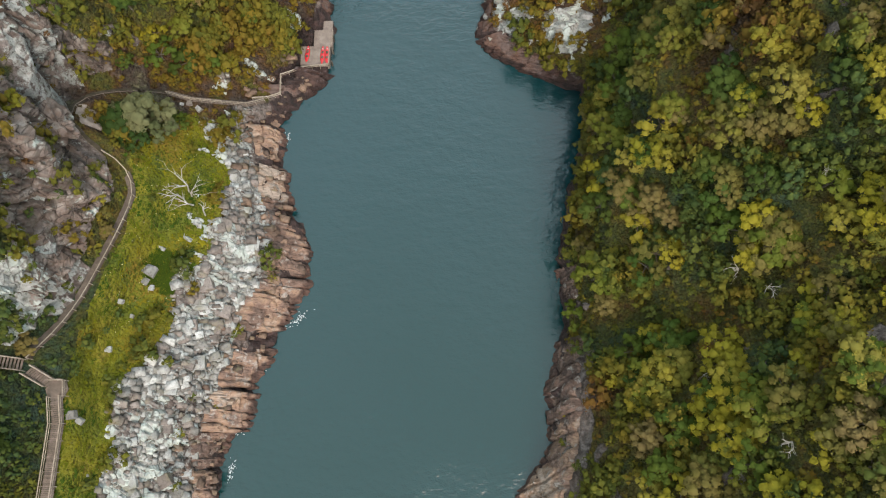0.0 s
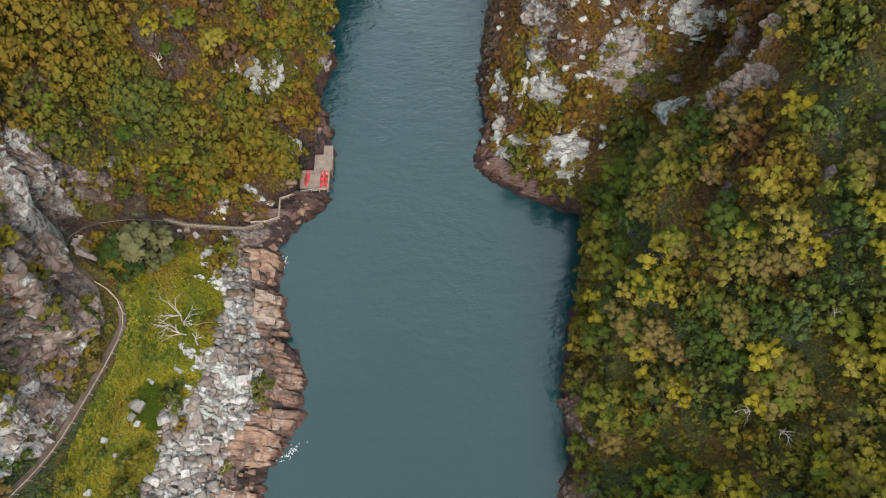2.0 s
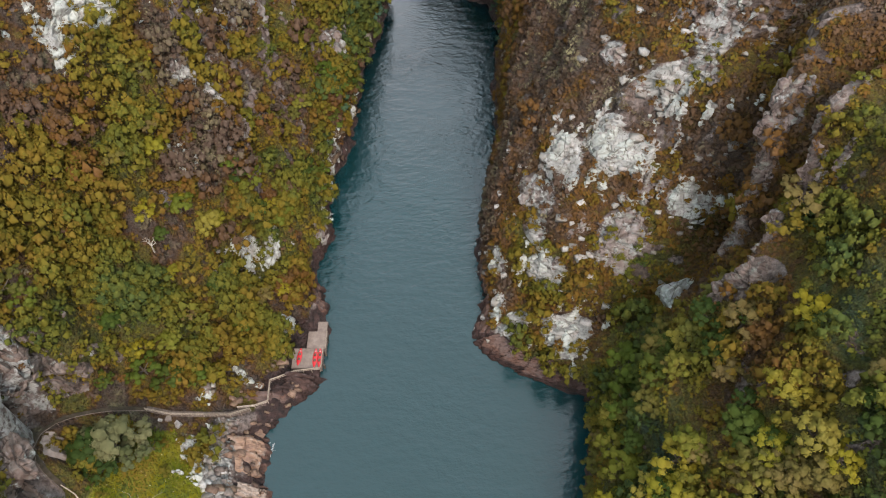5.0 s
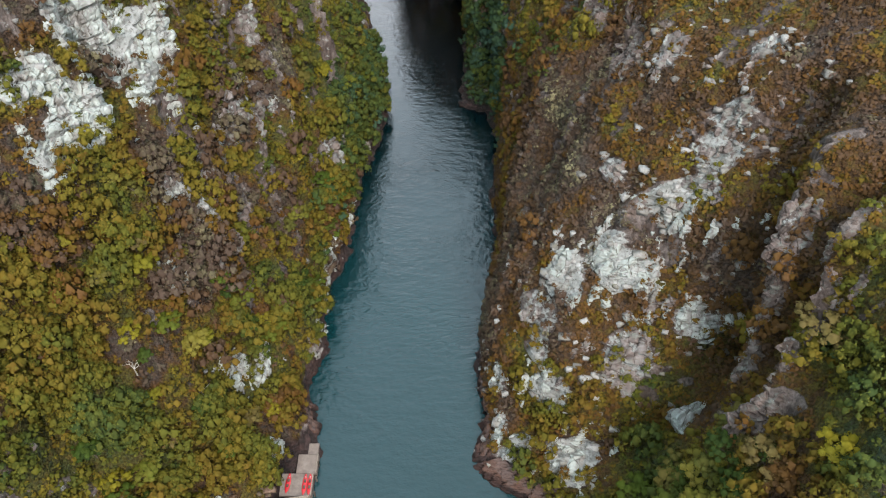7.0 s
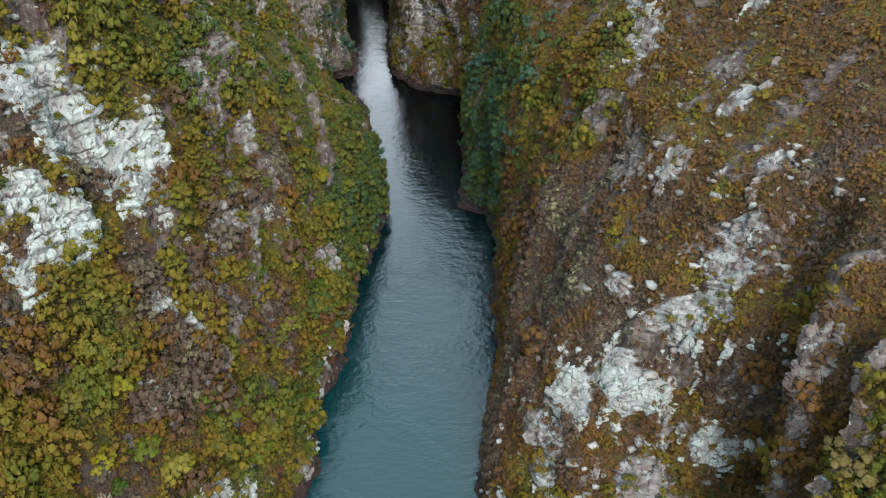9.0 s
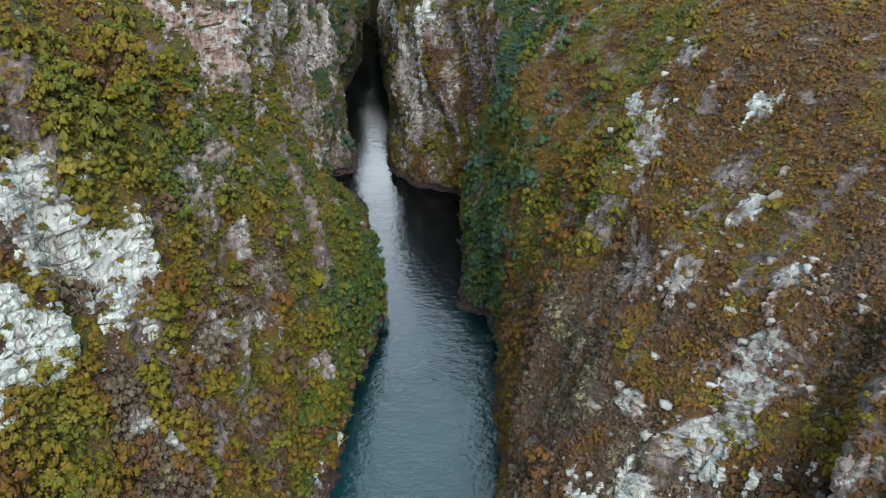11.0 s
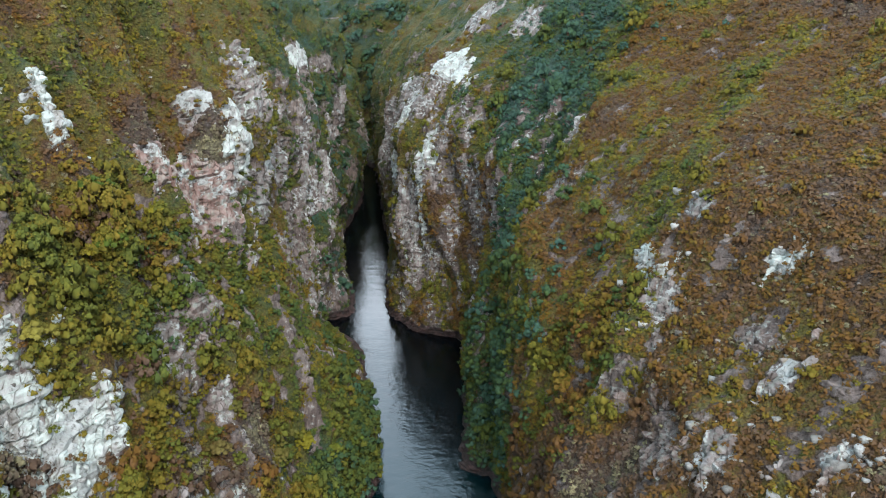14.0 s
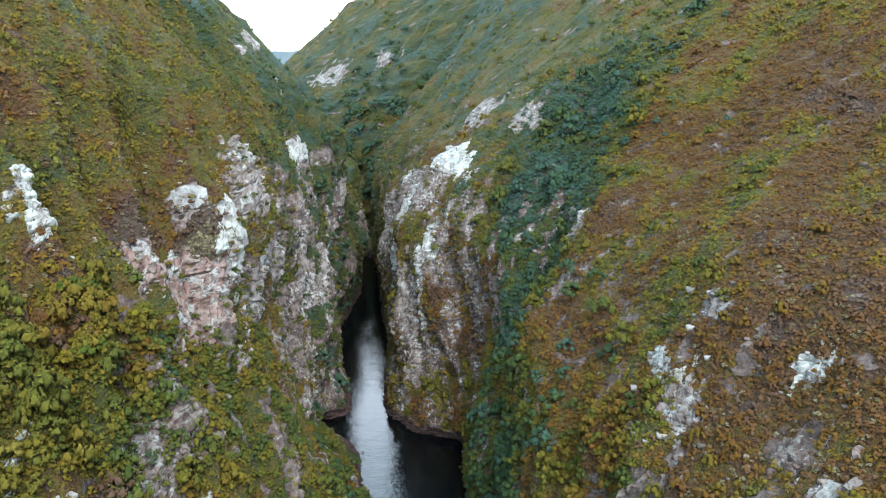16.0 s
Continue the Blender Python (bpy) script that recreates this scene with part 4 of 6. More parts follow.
def cover(wall, name, count, shapes, mean, spread, weight, shift, label, tall=(0.65, 1.05), lean=0.35):
    """Strews one kind of shrub over a wall; far up the valley fewer and larger plants do."""
    g = wall.grid
    near = smooth_step(360, 130, g[..., 1])
    clear = np.clip(1.15 - 1.3 * wall.bare, 0.03, 1) * (1 - 0.95 * wall.grass)
    place, normal, i, j = wall.scatter(count, clear * in_view(g) * (0.10 + 0.90 * near) * (g[..., 2] > 2.6) * weight * wall.clear, rng)
    size = np.minimum(np.exp(rng.normal(math.log(mean), spread, count)), mean * 1.5) * (1 + 0.8 * smooth_step(150, 420, place[:, 1]))
    sizes = np.stack((size, size, size * rng.uniform(*tall, count)), 1)
    place = place - np.array((0, 0, 0.12)) * size[:, None] + normal * 0.05
    if wall.side < 0:
        free = off_ways(place[:, 0], place[:, 1], size * max(abs(s[0][:, :2]).max() for s in shapes))
        place, normal, size, sizes, count = place[free], normal[free], size[free], sizes[free], int(free.sum())
    joined(name, shapes, place, sizes, rng.uniform(0, 6.28, count), tone_of(wall, place, rng, shift), SCRUB, label, "scrub", normal * lean + np.array((0, 0, 1 - lean)))


for wall, low, tall, high, side in ((WEST, 32000, 3500, 1000, "west"), (EAST, 47000, 2200, 520, "east")):
    g = wall.grid
    lush = smooth_step(66, 40, g[..., 2]) * smooth_step(150, 95, g[..., 1]) + bell(g[..., 1], g[..., 2], 135, 74, 14, 11) * (wall.side < 0)
    if wall.side > 0:
        lush = lush * smooth_step(88, 72, g[..., 1] - 0.15 * g[..., 2]) + 0.1 * smooth_step(225, 180, g[..., 1]) * smooth_step(50, 20, g[..., 2])
    if wall.side > 0:
        lush = lush + 0.5 * bell(g[..., 1], g[..., 2], 150, 40, 16, 26)
    lush = lush + 0.35 * smooth_step(250, 180, g[..., 1]) * smooth_step(45, 20, g[..., 2]) * (wall.side < 0)
    p = g.reshape(-1, 3)
    clump = smooth_step(-0.25, 0.35, fractal(p / 6.5, 3, 140)).reshape(g.shape[:2])
    green = smooth_step(0.46, 0.33, wall.tone) * smooth_step(300, 240, g[..., 1])
    lush = np.clip(lush + 0.5 * green, 0, 1.2)
    if wall.side < 0:
        lush = lush + 0.4 * smooth_step(90, 105, g[..., 1]) * smooth_step(210, 180, g[..., 1]) * smooth_step(100, 85, g[..., 2])
        lush = (lush + 0.2) * smooth_step(98, 84, g[..., 2]) - 0.2
    if wall.side > 0:
        gully_mouth = np.clip(1.6 * bell(g[..., 1], g[..., 2], 73, 25, 4, 6, 0.3), 0, 1)
        lush = (lush + 0.22) * (1 - gully_mouth) - 0.22
        lush = lush * (1 - 0.95 * np.clip(1.5 * bell(g[..., 1], g[..., 2], 70, 28, 5, 8, 0.5), 0, 1))
    open_slope = 0.3 + 0.7 * smooth_step(66, 84, g[..., 1]) * smooth_step(330, 240, g[..., 1]) if wall.side > 0 else 0.7 + 0.3 * smooth_step(80, 100, g[..., 1])
    cover(wall, "heath_" + side, low, HEATH, 0.70, 0.35, open_slope * (1 - 0.7 * np.clip(lush * clump, 0, 1)), 0.05 if wall.side > 0 else 0.02, "dense olive and ochre fynbos heath on the gorge side", (0.6, 1.1) if wall.side < 0 else (0.55, 1.0), 0.6)
    cover(wall, "scrub_" + side, tall, BUSHES, 0.95, 0.3, (0.22 + lush) * (0.2 + clump), -0.02, "olive and yellow-green bushes on the gorge side", (1.0, 1.55), 0.2)
    cover(wall, "thicket_" + side, high, THICKETS, 1.12, 0.26, lush * (0.1 + clump), -0.01 if wall.side < 0 else -0.04, "tall olive-green thickets on the lower gorge side", (1.1, 1.75), 0.1)
    ledges = (wall.bare > 0.5) * smooth_step(0.0, 0.4, fractal(p / 2.2, 3, 160)).reshape(g.shape[:2]) * (smooth_step(66, 76, g[..., 1]) if wall.side > 0 else g[..., 2] > 17) * smooth_step(300, 200, g[..., 1])
    place, normal, i, j = wall.scatter(420 if wall.side > 0 else 560, ledges * in_view(g) * (g[..., 2] > 3), rng)
    if wall.side < 0:
        free = off_ways(place[:, 0], place[:, 1], 1.2)
        place, normal = place[free], normal[free]
    size = rng.uniform(0.5, 1.05, len(place))
    tones = np.clip(tone_field(wall.side, place) - 0.06 + rng.normal(0, 0.05, len(place)), 0.2, 0.7)
    joined("ledge_bushes_" + side, BUSHES, place + normal * 0.75, np.stack((size, size, size * 0.9), 1), rng.uniform(0, 6.28, len(place)), tones, SCRUB, "low olive and rusty bushes rooted on the rock ledges", "scrub")
pale = bell(g[..., 1], g[..., 2], 165, 80, 26, 9) + 0.6 * bell(g[..., 1], g[..., 2], 128, 66, 22, 14)
cover(EAST, "pale_bushes_east", 620, BUSHES, 0.42, 0.3, pale * (0.1 + clump), 0.36, "small pale yellowish bushes among the rusty heath")

g = WEST.grid
pale = bell(g[..., 1], g[..., 2], 175, 98, 40, 14) + 0.7 * bell(g[..., 1], g[..., 2], 140, 90, 16, 8)
cover(WEST, "pale_bushes_west", 500, BUSHES, 0.45, 0.3, pale, 0.42, "small pale golden bushes on the upper gorge side")

# ---- helpers for things ----


def part(name, bm, material, parent, label=""):
    """Links a bmesh as one mesh object under a thing or a part."""
    mesh = bpy.data.meshes.new(name)
    bm.to_mesh(mesh)
    bm.free()
    mesh.materials.append(material)
    ob = new(name, mesh)
    ob.parent = parent
    if label:
        ob["label"] = label
    return ob


def piece(name, mesh, parent, m):
    """One more object on a shared mesh."""
    ob = new(name, mesh)
    ob.parent = parent
    ob.matrix_basis = m
    return ob


def tube(bm, a, b, ra, rb, sides=6):
    """A tapered limb from a to b."""
    a, b = Vector(a), Vector(b)
    d = (b - a).normalized()
    u = d.orthogonal().normalized()
    v = d.cross(u)
    rings = []
    for c, r in ((a, ra), (b, rb)):
        rings.append([bm.verts.new(c + (u * math.cos(k * 2 * math.pi / sides) + v * math.sin(k * 2 * math.pi / sides)) * r) for k in range(sides)])
    for k in range(sides):
        bm.faces.new((rings[0][k], rings[0][(k + 1) % sides], rings[1][(k + 1) % sides], rings[1][k]))
    bm.faces.new(rings[1])


def box(bm, size, m=Matrix(), bevel=0.0):
    made = bmesh.ops.create_cube(bm, size=1.0, matrix=m @ Matrix.Diagonal((*size, 1)))
    if bevel:
        edges = {e for v in made["verts"] for e in v.link_edges}
        bmesh.ops.bevel(bm, geom=list(edges), offset=bevel, segments=1, affect="EDGES")


def along(a, b):
    """A pose at the middle of a to b, with x along it and z as upright as can be; and the length."""
    a, b = Vector(a), Vector(b)
    x = (b - a).normalized()
    y = Vector((0, 0, 1)).cross(x).normalized()
    z = x.cross(y)
    m = Matrix((x, y, z)).transposed().to_4x4()
    m.translation = (a + b) / 2
    return m, (b - a).length


def timber(name, low, high):
    n = Nodes(name)
    info = n.tree.nodes.new("ShaderNodeObjectInfo")
    grain = n.noise(1.5, 5, 0.6, n.coords((1, 1, 6)))
    base = n.mix(info.outputs["Random"], low, high)
    colour = n.mix(1.0, base, n.ramp(grain, (0.3, (0.55, 0.55, 0.55)), (0.7, (1.15, 1.15, 1.15))), "MULTIPLY")
    return n.done(colour, 0.8, n.bump(grain, 0.4, 0.02))


BARK = timber("bark", (0.10, 0.08, 0.06), (0.17, 0.14, 0.11))
DEADWOOD = timber("bleached_wood", (0.36, 0.33, 0.28), (0.50, 0.47, 0.41))
DECKING = timber("weathered_decking", (0.15, 0.115, 0.09), (0.22, 0.17, 0.14))
RAILING = timber("pale_railing_timber", (0.33, 0.27, 0.21), (0.43, 0.36, 0.29))
WHITE_ROCK = boulder_material("lichened_quartzite", (0.17, 0.16, 0.145), (0.52, 0.53, 0.51))
PINK_ROCK = boulder_material("pink_sandstone", (0.085, 0.055, 0.043), (0.29, 0.185, 0.130))
PALE_MIX = boulder_material("grey_white_quartzite", (0.13, 0.12, 0.105), (0.44, 0.44, 0.42))
GREY_ROCK = boulder_material("grey_quartzite", (0.14, 0.115, 0.10), (0.30, 0.255, 0.23))


def crown_material(name, *stops):
    n = Nodes(name)
    info = n.tree.nodes.new("ShaderNodeObjectInfo")
    geo = n.tree.nodes.new("ShaderNodeNewGeometry")
    tone = n.math("ADD", info.outputs["Random"], n.math("MULTIPLY", n.math("SUBTRACT", n.noise(0.9, 3), 0.5), 0.7))
    colour = n.ramp(tone, *stops)
    spread = n.ramp(geo.outputs["Random Per Island"], (0.0, (0.88, 0.88, 0.88)), (1.0, (1.16, 1.16, 1.15)))
    return n.done(n.mix(1.0, colour, spread, "MULTIPLY"), 0.7, clump_normal(n), 0.08)


GREEN_LEAVES = crown_material("green_leaves", (0.0, (0.036, 0.070, 0.011)), (0.4, (0.064, 0.092, 0.011)), (0.75, (0.105, 0.115, 0.014)), (1.0, (0.14, 0.125, 0.022)))
YELLOW_LEAVES = crown_material("yellow_leaves", (0.0, (0.145, 0.138, 0.014)), (0.5, (0.21, 0.175, 0.014)), (1.0, (0.18, 0.155, 0.030)))
OLIVE_LEAVES = crown_material("olive_leaves", (0.0, (0.075, 0.080, 0.016)), (0.5, (0.115, 0.098, 0.022)), (1.0, (0.145, 0.105, 0.038)))
DEEP_LEAVES = crown_material("deep_green_leaves", (0.0, (0.022, 0.046, 0.009)), (0.5, (0.036, 0.062, 0.010)), (1.0, (0.062, 0.080, 0.012)))
GREY_LEAVES = crown_material("grey_green_leaves", (0.0, (0.060, 0.078, 0.030)), (0.5, (0.088, 0.102, 0.042)), (1.0, (0.125, 0.128, 0.060)))

# ---- trees ----


def leafy_tree(rng, material, wide=1.0):
    """A small broad tree, crown about three metres in radius, with a forked trunk and a lobed crown of leaf clumps with gaps."""
    tree = new("tree")
    bm = bmesh.new()
    tube(bm, (0, 0, -1.2), (0.1, 0.05, 1.3), 0.17, 0.13)
    clumps = []
    for k in range(6):
        a = k * 1.26 + rng.uniform(-0.3, 0.3)
        out = rng.uniform(1.2, 2.0) * wide if k else 0.0
        tip = Vector((math.cos(a) * out, math.sin(a) * out, rng.uniform(1.9, 2.7) if k else 3.0))
        tube(bm, (0.1, 0.05, 1.1), tip, 0.10, 0.03, 5)
        clumps.append((tuple(tip + Vector((0, 0, 0.35))), rng.uniform(0.6, 0.85)))
        for j in range(4):
            b = j * 1.6 + rng.uniform(-0.5, 0.5)
            clumps.append((tuple(tip + Vector((math.cos(b) * 0.75, math.sin(b) * 0.75, rng.uniform(-0.35, 0.3)))), rng.uniform(0.36, 0.66)))
    part("trunk", bm, BARK, tree)
    points, faces, ways = leaf_cloud(rng, clumps, 30, 0.105, np.array((0, 0, 1.2)), 0.78, HEART)
    mesh = bpy.data.meshes.new("crown")
    mesh.from_pydata(points.tolist(), [], faces)
    mesh.attributes.new("way", "FLOAT_VECTOR", "POINT").data.foreach_set("vector", ways.astype(np.float32).ravel())
    mesh.materials.append(material)
    piece("crown", mesh, tree, Matrix())
    return tree


TREE_KINDS = {
    "green": (GREEN_LEAVES, "small broad green-leaved tree on the gorge slope"),
    "yellow": (YELLOW_LEAVES, "small yellow-leaved tree on the gorge slope"),
    "olive": (OLIVE_LEAVES, "small olive-brown tree on the gorge slope"),
    "deep": (DEEP_LEAVES, "small deep green tree on the gorge slope"),
    "grey": (GREY_LEAVES, "broad grey-green tree beside the footpath"),
}
SPARE = {}
for kind, (leaf, label) in TREE_KINDS.items():
    SPARE[kind] = [tagged(leafy_tree(rng, leaf, w), label, "tree", "gorge trees") for w in (0.85, 1.0, 1.2)]
PLANTED = {kind: 0 for kind in TREE_KINDS}


def plant(kind, x, y, z, size):
    """Sets a tree; the first of each kind and shape is the pattern itself, the others are copies of it."""
    k = PLANTED[kind]
    PLANTED[kind] += 1
    pattern = SPARE[kind][k % 3]
    m = pose(x, y, z, rng.uniform(-6, 6), rng.uniform(-6, 6), rng.uniform(0, 360))
    tree = pattern if k < 3 else copy_thing(pattern, m)
    tree.matrix_basis = m @ Matrix.Diagonal((size, size, size * rng.uniform(0.85, 1.1), 1))


# trees that stand out: (across, along, size), on the east bank
for kind, spots in (
    ("yellow", [(36.3, 12.2, 1.3), (36.4, 5.8, 1.35), (45.1, 15.5, 1.3), (42.6, 42.9, 1.2), (35.1, 1.1, 1.2), (30.5, 15.0, 0.9), (42.4, 9.7, 1.0), (37.5, 10.5, 0.8), (44.5, 40.0, 0.9), (27.4, -4.5, 1.0), (42.0, 0.5, 1.0), (29.0, 41.5, 0.9)]),
    ("green", [(26.3, 46.7, 1.3), (29.4, 40.6, 1.0), (21.7, 20.9, 0.9), (27.6, 9.2, 1.2), (30.7, 2.6, 1.2), (37.3, 39.3, 1.1), (32.6, 45.6, 1.1), (29.9, 62.4, 1.5), (28.6, 55.0, 1.3), (33.0, 57.0, 1.1), (26.0, 51.0, 1.2), (36.2, 32.7, 1.1), (46.7, 31.1, 1.2), (27.5, 36.7, 1.1)]),
    ("olive", [(27.5, 1.3, 1.2), (32.3, -4.2, 1.3), (40.1, 6.1, 1.2), (42.2, 2.1, 1.3), (42.0, 26.0, 1.2), (23.5, 31.0, 1.0), (25.0, 39.0, 1.0)]),
):
    for x, y, s in spots:
        plant(kind, x, y, EAST.at(y, x), s)


def wood(name, wall, count, weight, tone, low, high, label):
    """A far stand of trees, too many and too small to tell apart, as one mesh."""
    g = wall.grid
    place, _, _, _ = wall.scatter(count, weight(g) * in_view(g) * (g[..., 2] > 1.5), rng)
    size = rng.uniform(low, high, count)
    tones = np.clip(tone + rng.normal(0, 0.06, count), 0.02, 0.9)
    size = size * 1.25
    joined(name, THICKETS, place, np.stack((size, size, size * 1.15), 1), rng.uniform(0, 6.28, count), tones, SCRUB, label, "trees")


def grove(wall, count, weight, kinds, low, high):
    """Trees strewn over part of a wall."""
    g = wall.grid
    place, _, _, _ = wall.scatter(count, weight(g) * in_view(g) * (wall.bare < 0.5) * (g[..., 2] > 2.0) * (1 - wall.grass) * (wall.clear > 0.9), rng)
    for p in place:
        size = rng.uniform(low, high)
        if wall.side > 0 or off_ways(p[:1], p[1:2], np.array([2.6 * size]))[0]:
            plant(kinds[int(rng.integers(len(kinds)))], *p, size)


for kind, x, y, s in (("yellow", -56.3, 43.0, 0.9), ("green", -56.4, 39.5, 0.9), ("green", -57.2, 41.2, 0.8), ("olive", -54.9, 13.6, 0.7), ("olive", -49.6, 33.0, 0.55), ("olive", -49.4, 31.0, 0.6), ("yellow", -49.9, 35.0, 0.45), ("grey", -47.2, 50.2, 1.75), ("grey", -45.2, 51.6, 1.2), ("grey", -45.6, 48.6, 1.1), ("deep", -49.6, 48.6, 1.3), ("deep", -47.4, 46.4, 1.0), ("green", -50.2, 47.8, 0.95), ("green", -43.6, 51.0, 0.8), ("green", -39.5, 63.0, 0.9)):
    plant(kind, x, y, WEST.at(y, x), s)
grove(EAST, 62, lambda g: (g[..., 1] < 30) * smooth_step(62, 30, g[..., 2]) * ((g[..., 1] > 17) | (g[..., 0] > 26)), ("yellow", "green", "olive", "yellow", "green"), 0.85, 1.4)
grove(EAST, 66, lambda g: (g[..., 1] >= 30) * (g[..., 1] < 70) * smooth_step(60, 30, g[..., 2]) * smooth_step(67, 62, g[..., 1] - 0.3 * np.clip(g[..., 2] - 30, -20, 20)), ("deep", "olive", "deep", "yellow", "olive"), 0.8, 1.3)
grove(WEST, 22, lambda g: (g[..., 1] < 13) * (g[..., 0] < -53.5), ("green", "deep", "green"), 0.7, 1.1)
grove(WEST, 34, lambda g: bell(g[..., 1], g[..., 2], 82, 22, 16, 14) + bell(g[..., 1], g[..., 2], 58, 14, 6, 6), ("green", "olive", "yellow", "deep"), 0.6, 1.05)
grove(WEST, 22, lambda g: bell(g[..., 1], g[..., 2], 135, 76, 12, 9) + bell(g[..., 1], g[..., 2], 95, 40, 10, 7), ("green", "olive", "yellow"), 0.6, 1.0)
grove(WEST, 18, lambda g: bell(g[..., 1], g[..., 2], 128, 8, 18, 7), ("deep", "green", "green"), 0.7, 1.1)
grove(WEST, 20, lambda g: bell(g[..., 1], g[..., 2], 140, 22, 18, 15), ("green", "yellow", "olive"), 0.65, 1.1)
wood("gully_trees_east", EAST, 170, lambda g: bell(g[..., 1], g[..., 2], 186, 22, 17, 26) * (g[..., 0] < 34), 0.13, 0.8, 1.4, "dark green trees crowded in a damp gully")
wood("ravine_trees_east", EAST, 560, lambda g: bell(g[..., 1], g[..., 2], 222, 52, 10, 20) + bell(g[..., 1], g[..., 2], 243, 82, 14, 15) + bell(g[..., 1], g[..., 2], 266, 106, 17, 12), 0.06, 0.38, 0.75, "blue-green trees filling a high ravine")
wood("shoulder_trees_east", EAST, 70, lambda g: bell(g[..., 1], g[..., 2], 150, 46, 10, 15), 0.3, 0.5, 0.8, "yellow-green trees on a shoulder beside the damp gully")
wood("slope_bushes_west", WEST, 460, lambda g: (bell(g[..., 1], g[..., 2], 140, 70, 17, 12) + 0.8 * bell(g[..., 1], g[..., 2], 165, 58, 20, 9) + 0.7 * bell(g[..., 1], g[..., 2], 128, 46, 14, 10)) * (g[..., 2] < 96) * (WEST.bare < 0.5), 0.37, 0.34, 0.72, "yellow-olive bushes crowded on the upper gorge side")
wood("green_bushes_west", WEST, 170, lambda g: bell(g[..., 1], g[..., 2], 146, 66, 11, 8) + 0.8 * bell(g[..., 1], g[..., 2], 170, 45, 16, 10) * (WEST.bare < 0.5), 0.24, 0.34, 0.7, "green bushes among the yellow-olive ones")
wood("bank_trees_west", WEST, 230, lambda g: bell(g[..., 1], g[..., 2], 180, 10, 30, 10), 0.24, 0.8, 1.5, "green trees along the foot of the gorge side")
wood("slot_trees_west", WEST, 70, lambda g: bell(g[..., 1], g[..., 2], 262, 8, 9, 12) + 0.5 * bell(g[..., 1], g[..., 2], 345, 34, 30, 40), 0.10, 0.9, 1.5, "dark trees clinging in the narrow slot")
wood("far_woods", EAST, 340, lambda g: bell(g[..., 1], g[..., 2], 545, 55, 90, 45) * (g[..., 1] > 480), 0.08, 1.3, 2.3, "dark green woods on the far gorge side")


def dead_tree(rng, label, spread):
    """A bleached bare tree: a leaning stem and forked, crooked branches."""
    thing = new("dead_tree")
    bm = bmesh.new()
    top = Vector((rng.uniform(-0.5, 0.5), rng.uniform(-0.5, 0.5), 1.0))
    tube(bm, (0, 0, -0.6), top, 0.14, 0.10)
    part("trunk", bm, DEADWOOD, thing)
    lean = rng.uniform(0, 6.3)
    for k in range(4):
        bm = bmesh.new()
        a = lean + k * 0.6 + rng.uniform(-0.5, 0.5)
        at, r = top.copy(), 0.085
        heading = Vector((math.cos(a), math.sin(a), rng.uniform(0.2, 0.9)))
        for _ in range(4):
            to = at + heading * rng.uniform(0.25, 0.7) * spread
            tube(bm, at, to, r, r * 0.7, 5)
            side = heading + Vector(rng.uniform(-0.8, 0.8, 3))
            tube(bm, to, to + side * 0.5 * spread, r * 0.6, r * 0.2, 4)
            heading = (heading + Vector(rng.uniform(-0.8, 0.8, 3))).normalized()
            at, r = to, r * 0.7
        part("branch", bm, DEADWOOD, thing)
    return tagged(thing, label, "dead tree", "bleached dead trees")


for wall, x, y, s in ((EAST, 39.0, 22.8, 1.1), (EAST, 41.3, 20.2, 1.2), (EAST, 39.2, 0.7, 1.1), (EAST, 45.2, 10.2, 1.3), (EAST, 46.4, 32.5, 1.2), (WEST, -40.8, 39.8, 2.4), (WEST, -40.4, 39.2, 2.0), (WEST, -38.5, 36.5, 0.7), (WEST, -41.3, 38.4, 1.7), (WEST, -40.1, 37.8, 1.4), (EAST, 34.0, 9.0, 0.8), (WEST, -44.5, 77.0, 0.8), (WEST, -37.5, 79.0, 0.8)):
    thing = dead_tree(rng, "bleached leafless tree among the scrub" if wall is EAST else "pale leafless shrub on the grassy bank", s)
    thing.matrix_basis = pose(x, y, wall.at(y, x) + 0.8, 0, 0, rng.uniform(0, 360))

# ---- loose rock ----


def rock_points(rng, cuts=5):
    """A broken block: a cube cut back by random planes, its corners a little worn."""
    bm = bmesh.new()
    bmesh.ops.create_cube(bm, size=2.0)
    for _ in range(cuts):
        n = Vector(rng.normal(0, 1, 3)).normalized()
        cut = bmesh.ops.bisect_plane(bm, geom=bm.verts[:] + bm.edges[:] + bm.faces[:], plane_co=n * rng.uniform(0.8, 1.15), plane_no=n, clear_outer=True)
        edges = [e for e in cut["geom_cut"] if isinstance(e, bmesh.types.BMEdge)]
        if edges:
            bmesh.ops.contextual_create(bm, geom=edges)
    bmesh.ops.dissolve_degenerate(bm, dist=0.05, edges=bm.edges[:])
    bm.verts.index_update()
    points = np.array([tuple(v.co) for v in bm.verts])
    faces = [tuple(v.index for v in f.verts) for f in bm.faces]
    bm.free()
    return points, faces


ROCKS = [rock_points(rng) for _ in range(10)]


def rock_mesh(k, material):
    mesh = bpy.data.meshes.new("boulder")
    mesh.from_pydata(ROCKS[k][0].tolist(), [], ROCKS[k][1])
    mesh.materials.append(material)
    return mesh


ROCK_MESHES = {m.name: [rock_mesh(k, m) for k in range(10)] for m in (WHITE_ROCK, PINK_ROCK, GREY_ROCK)}


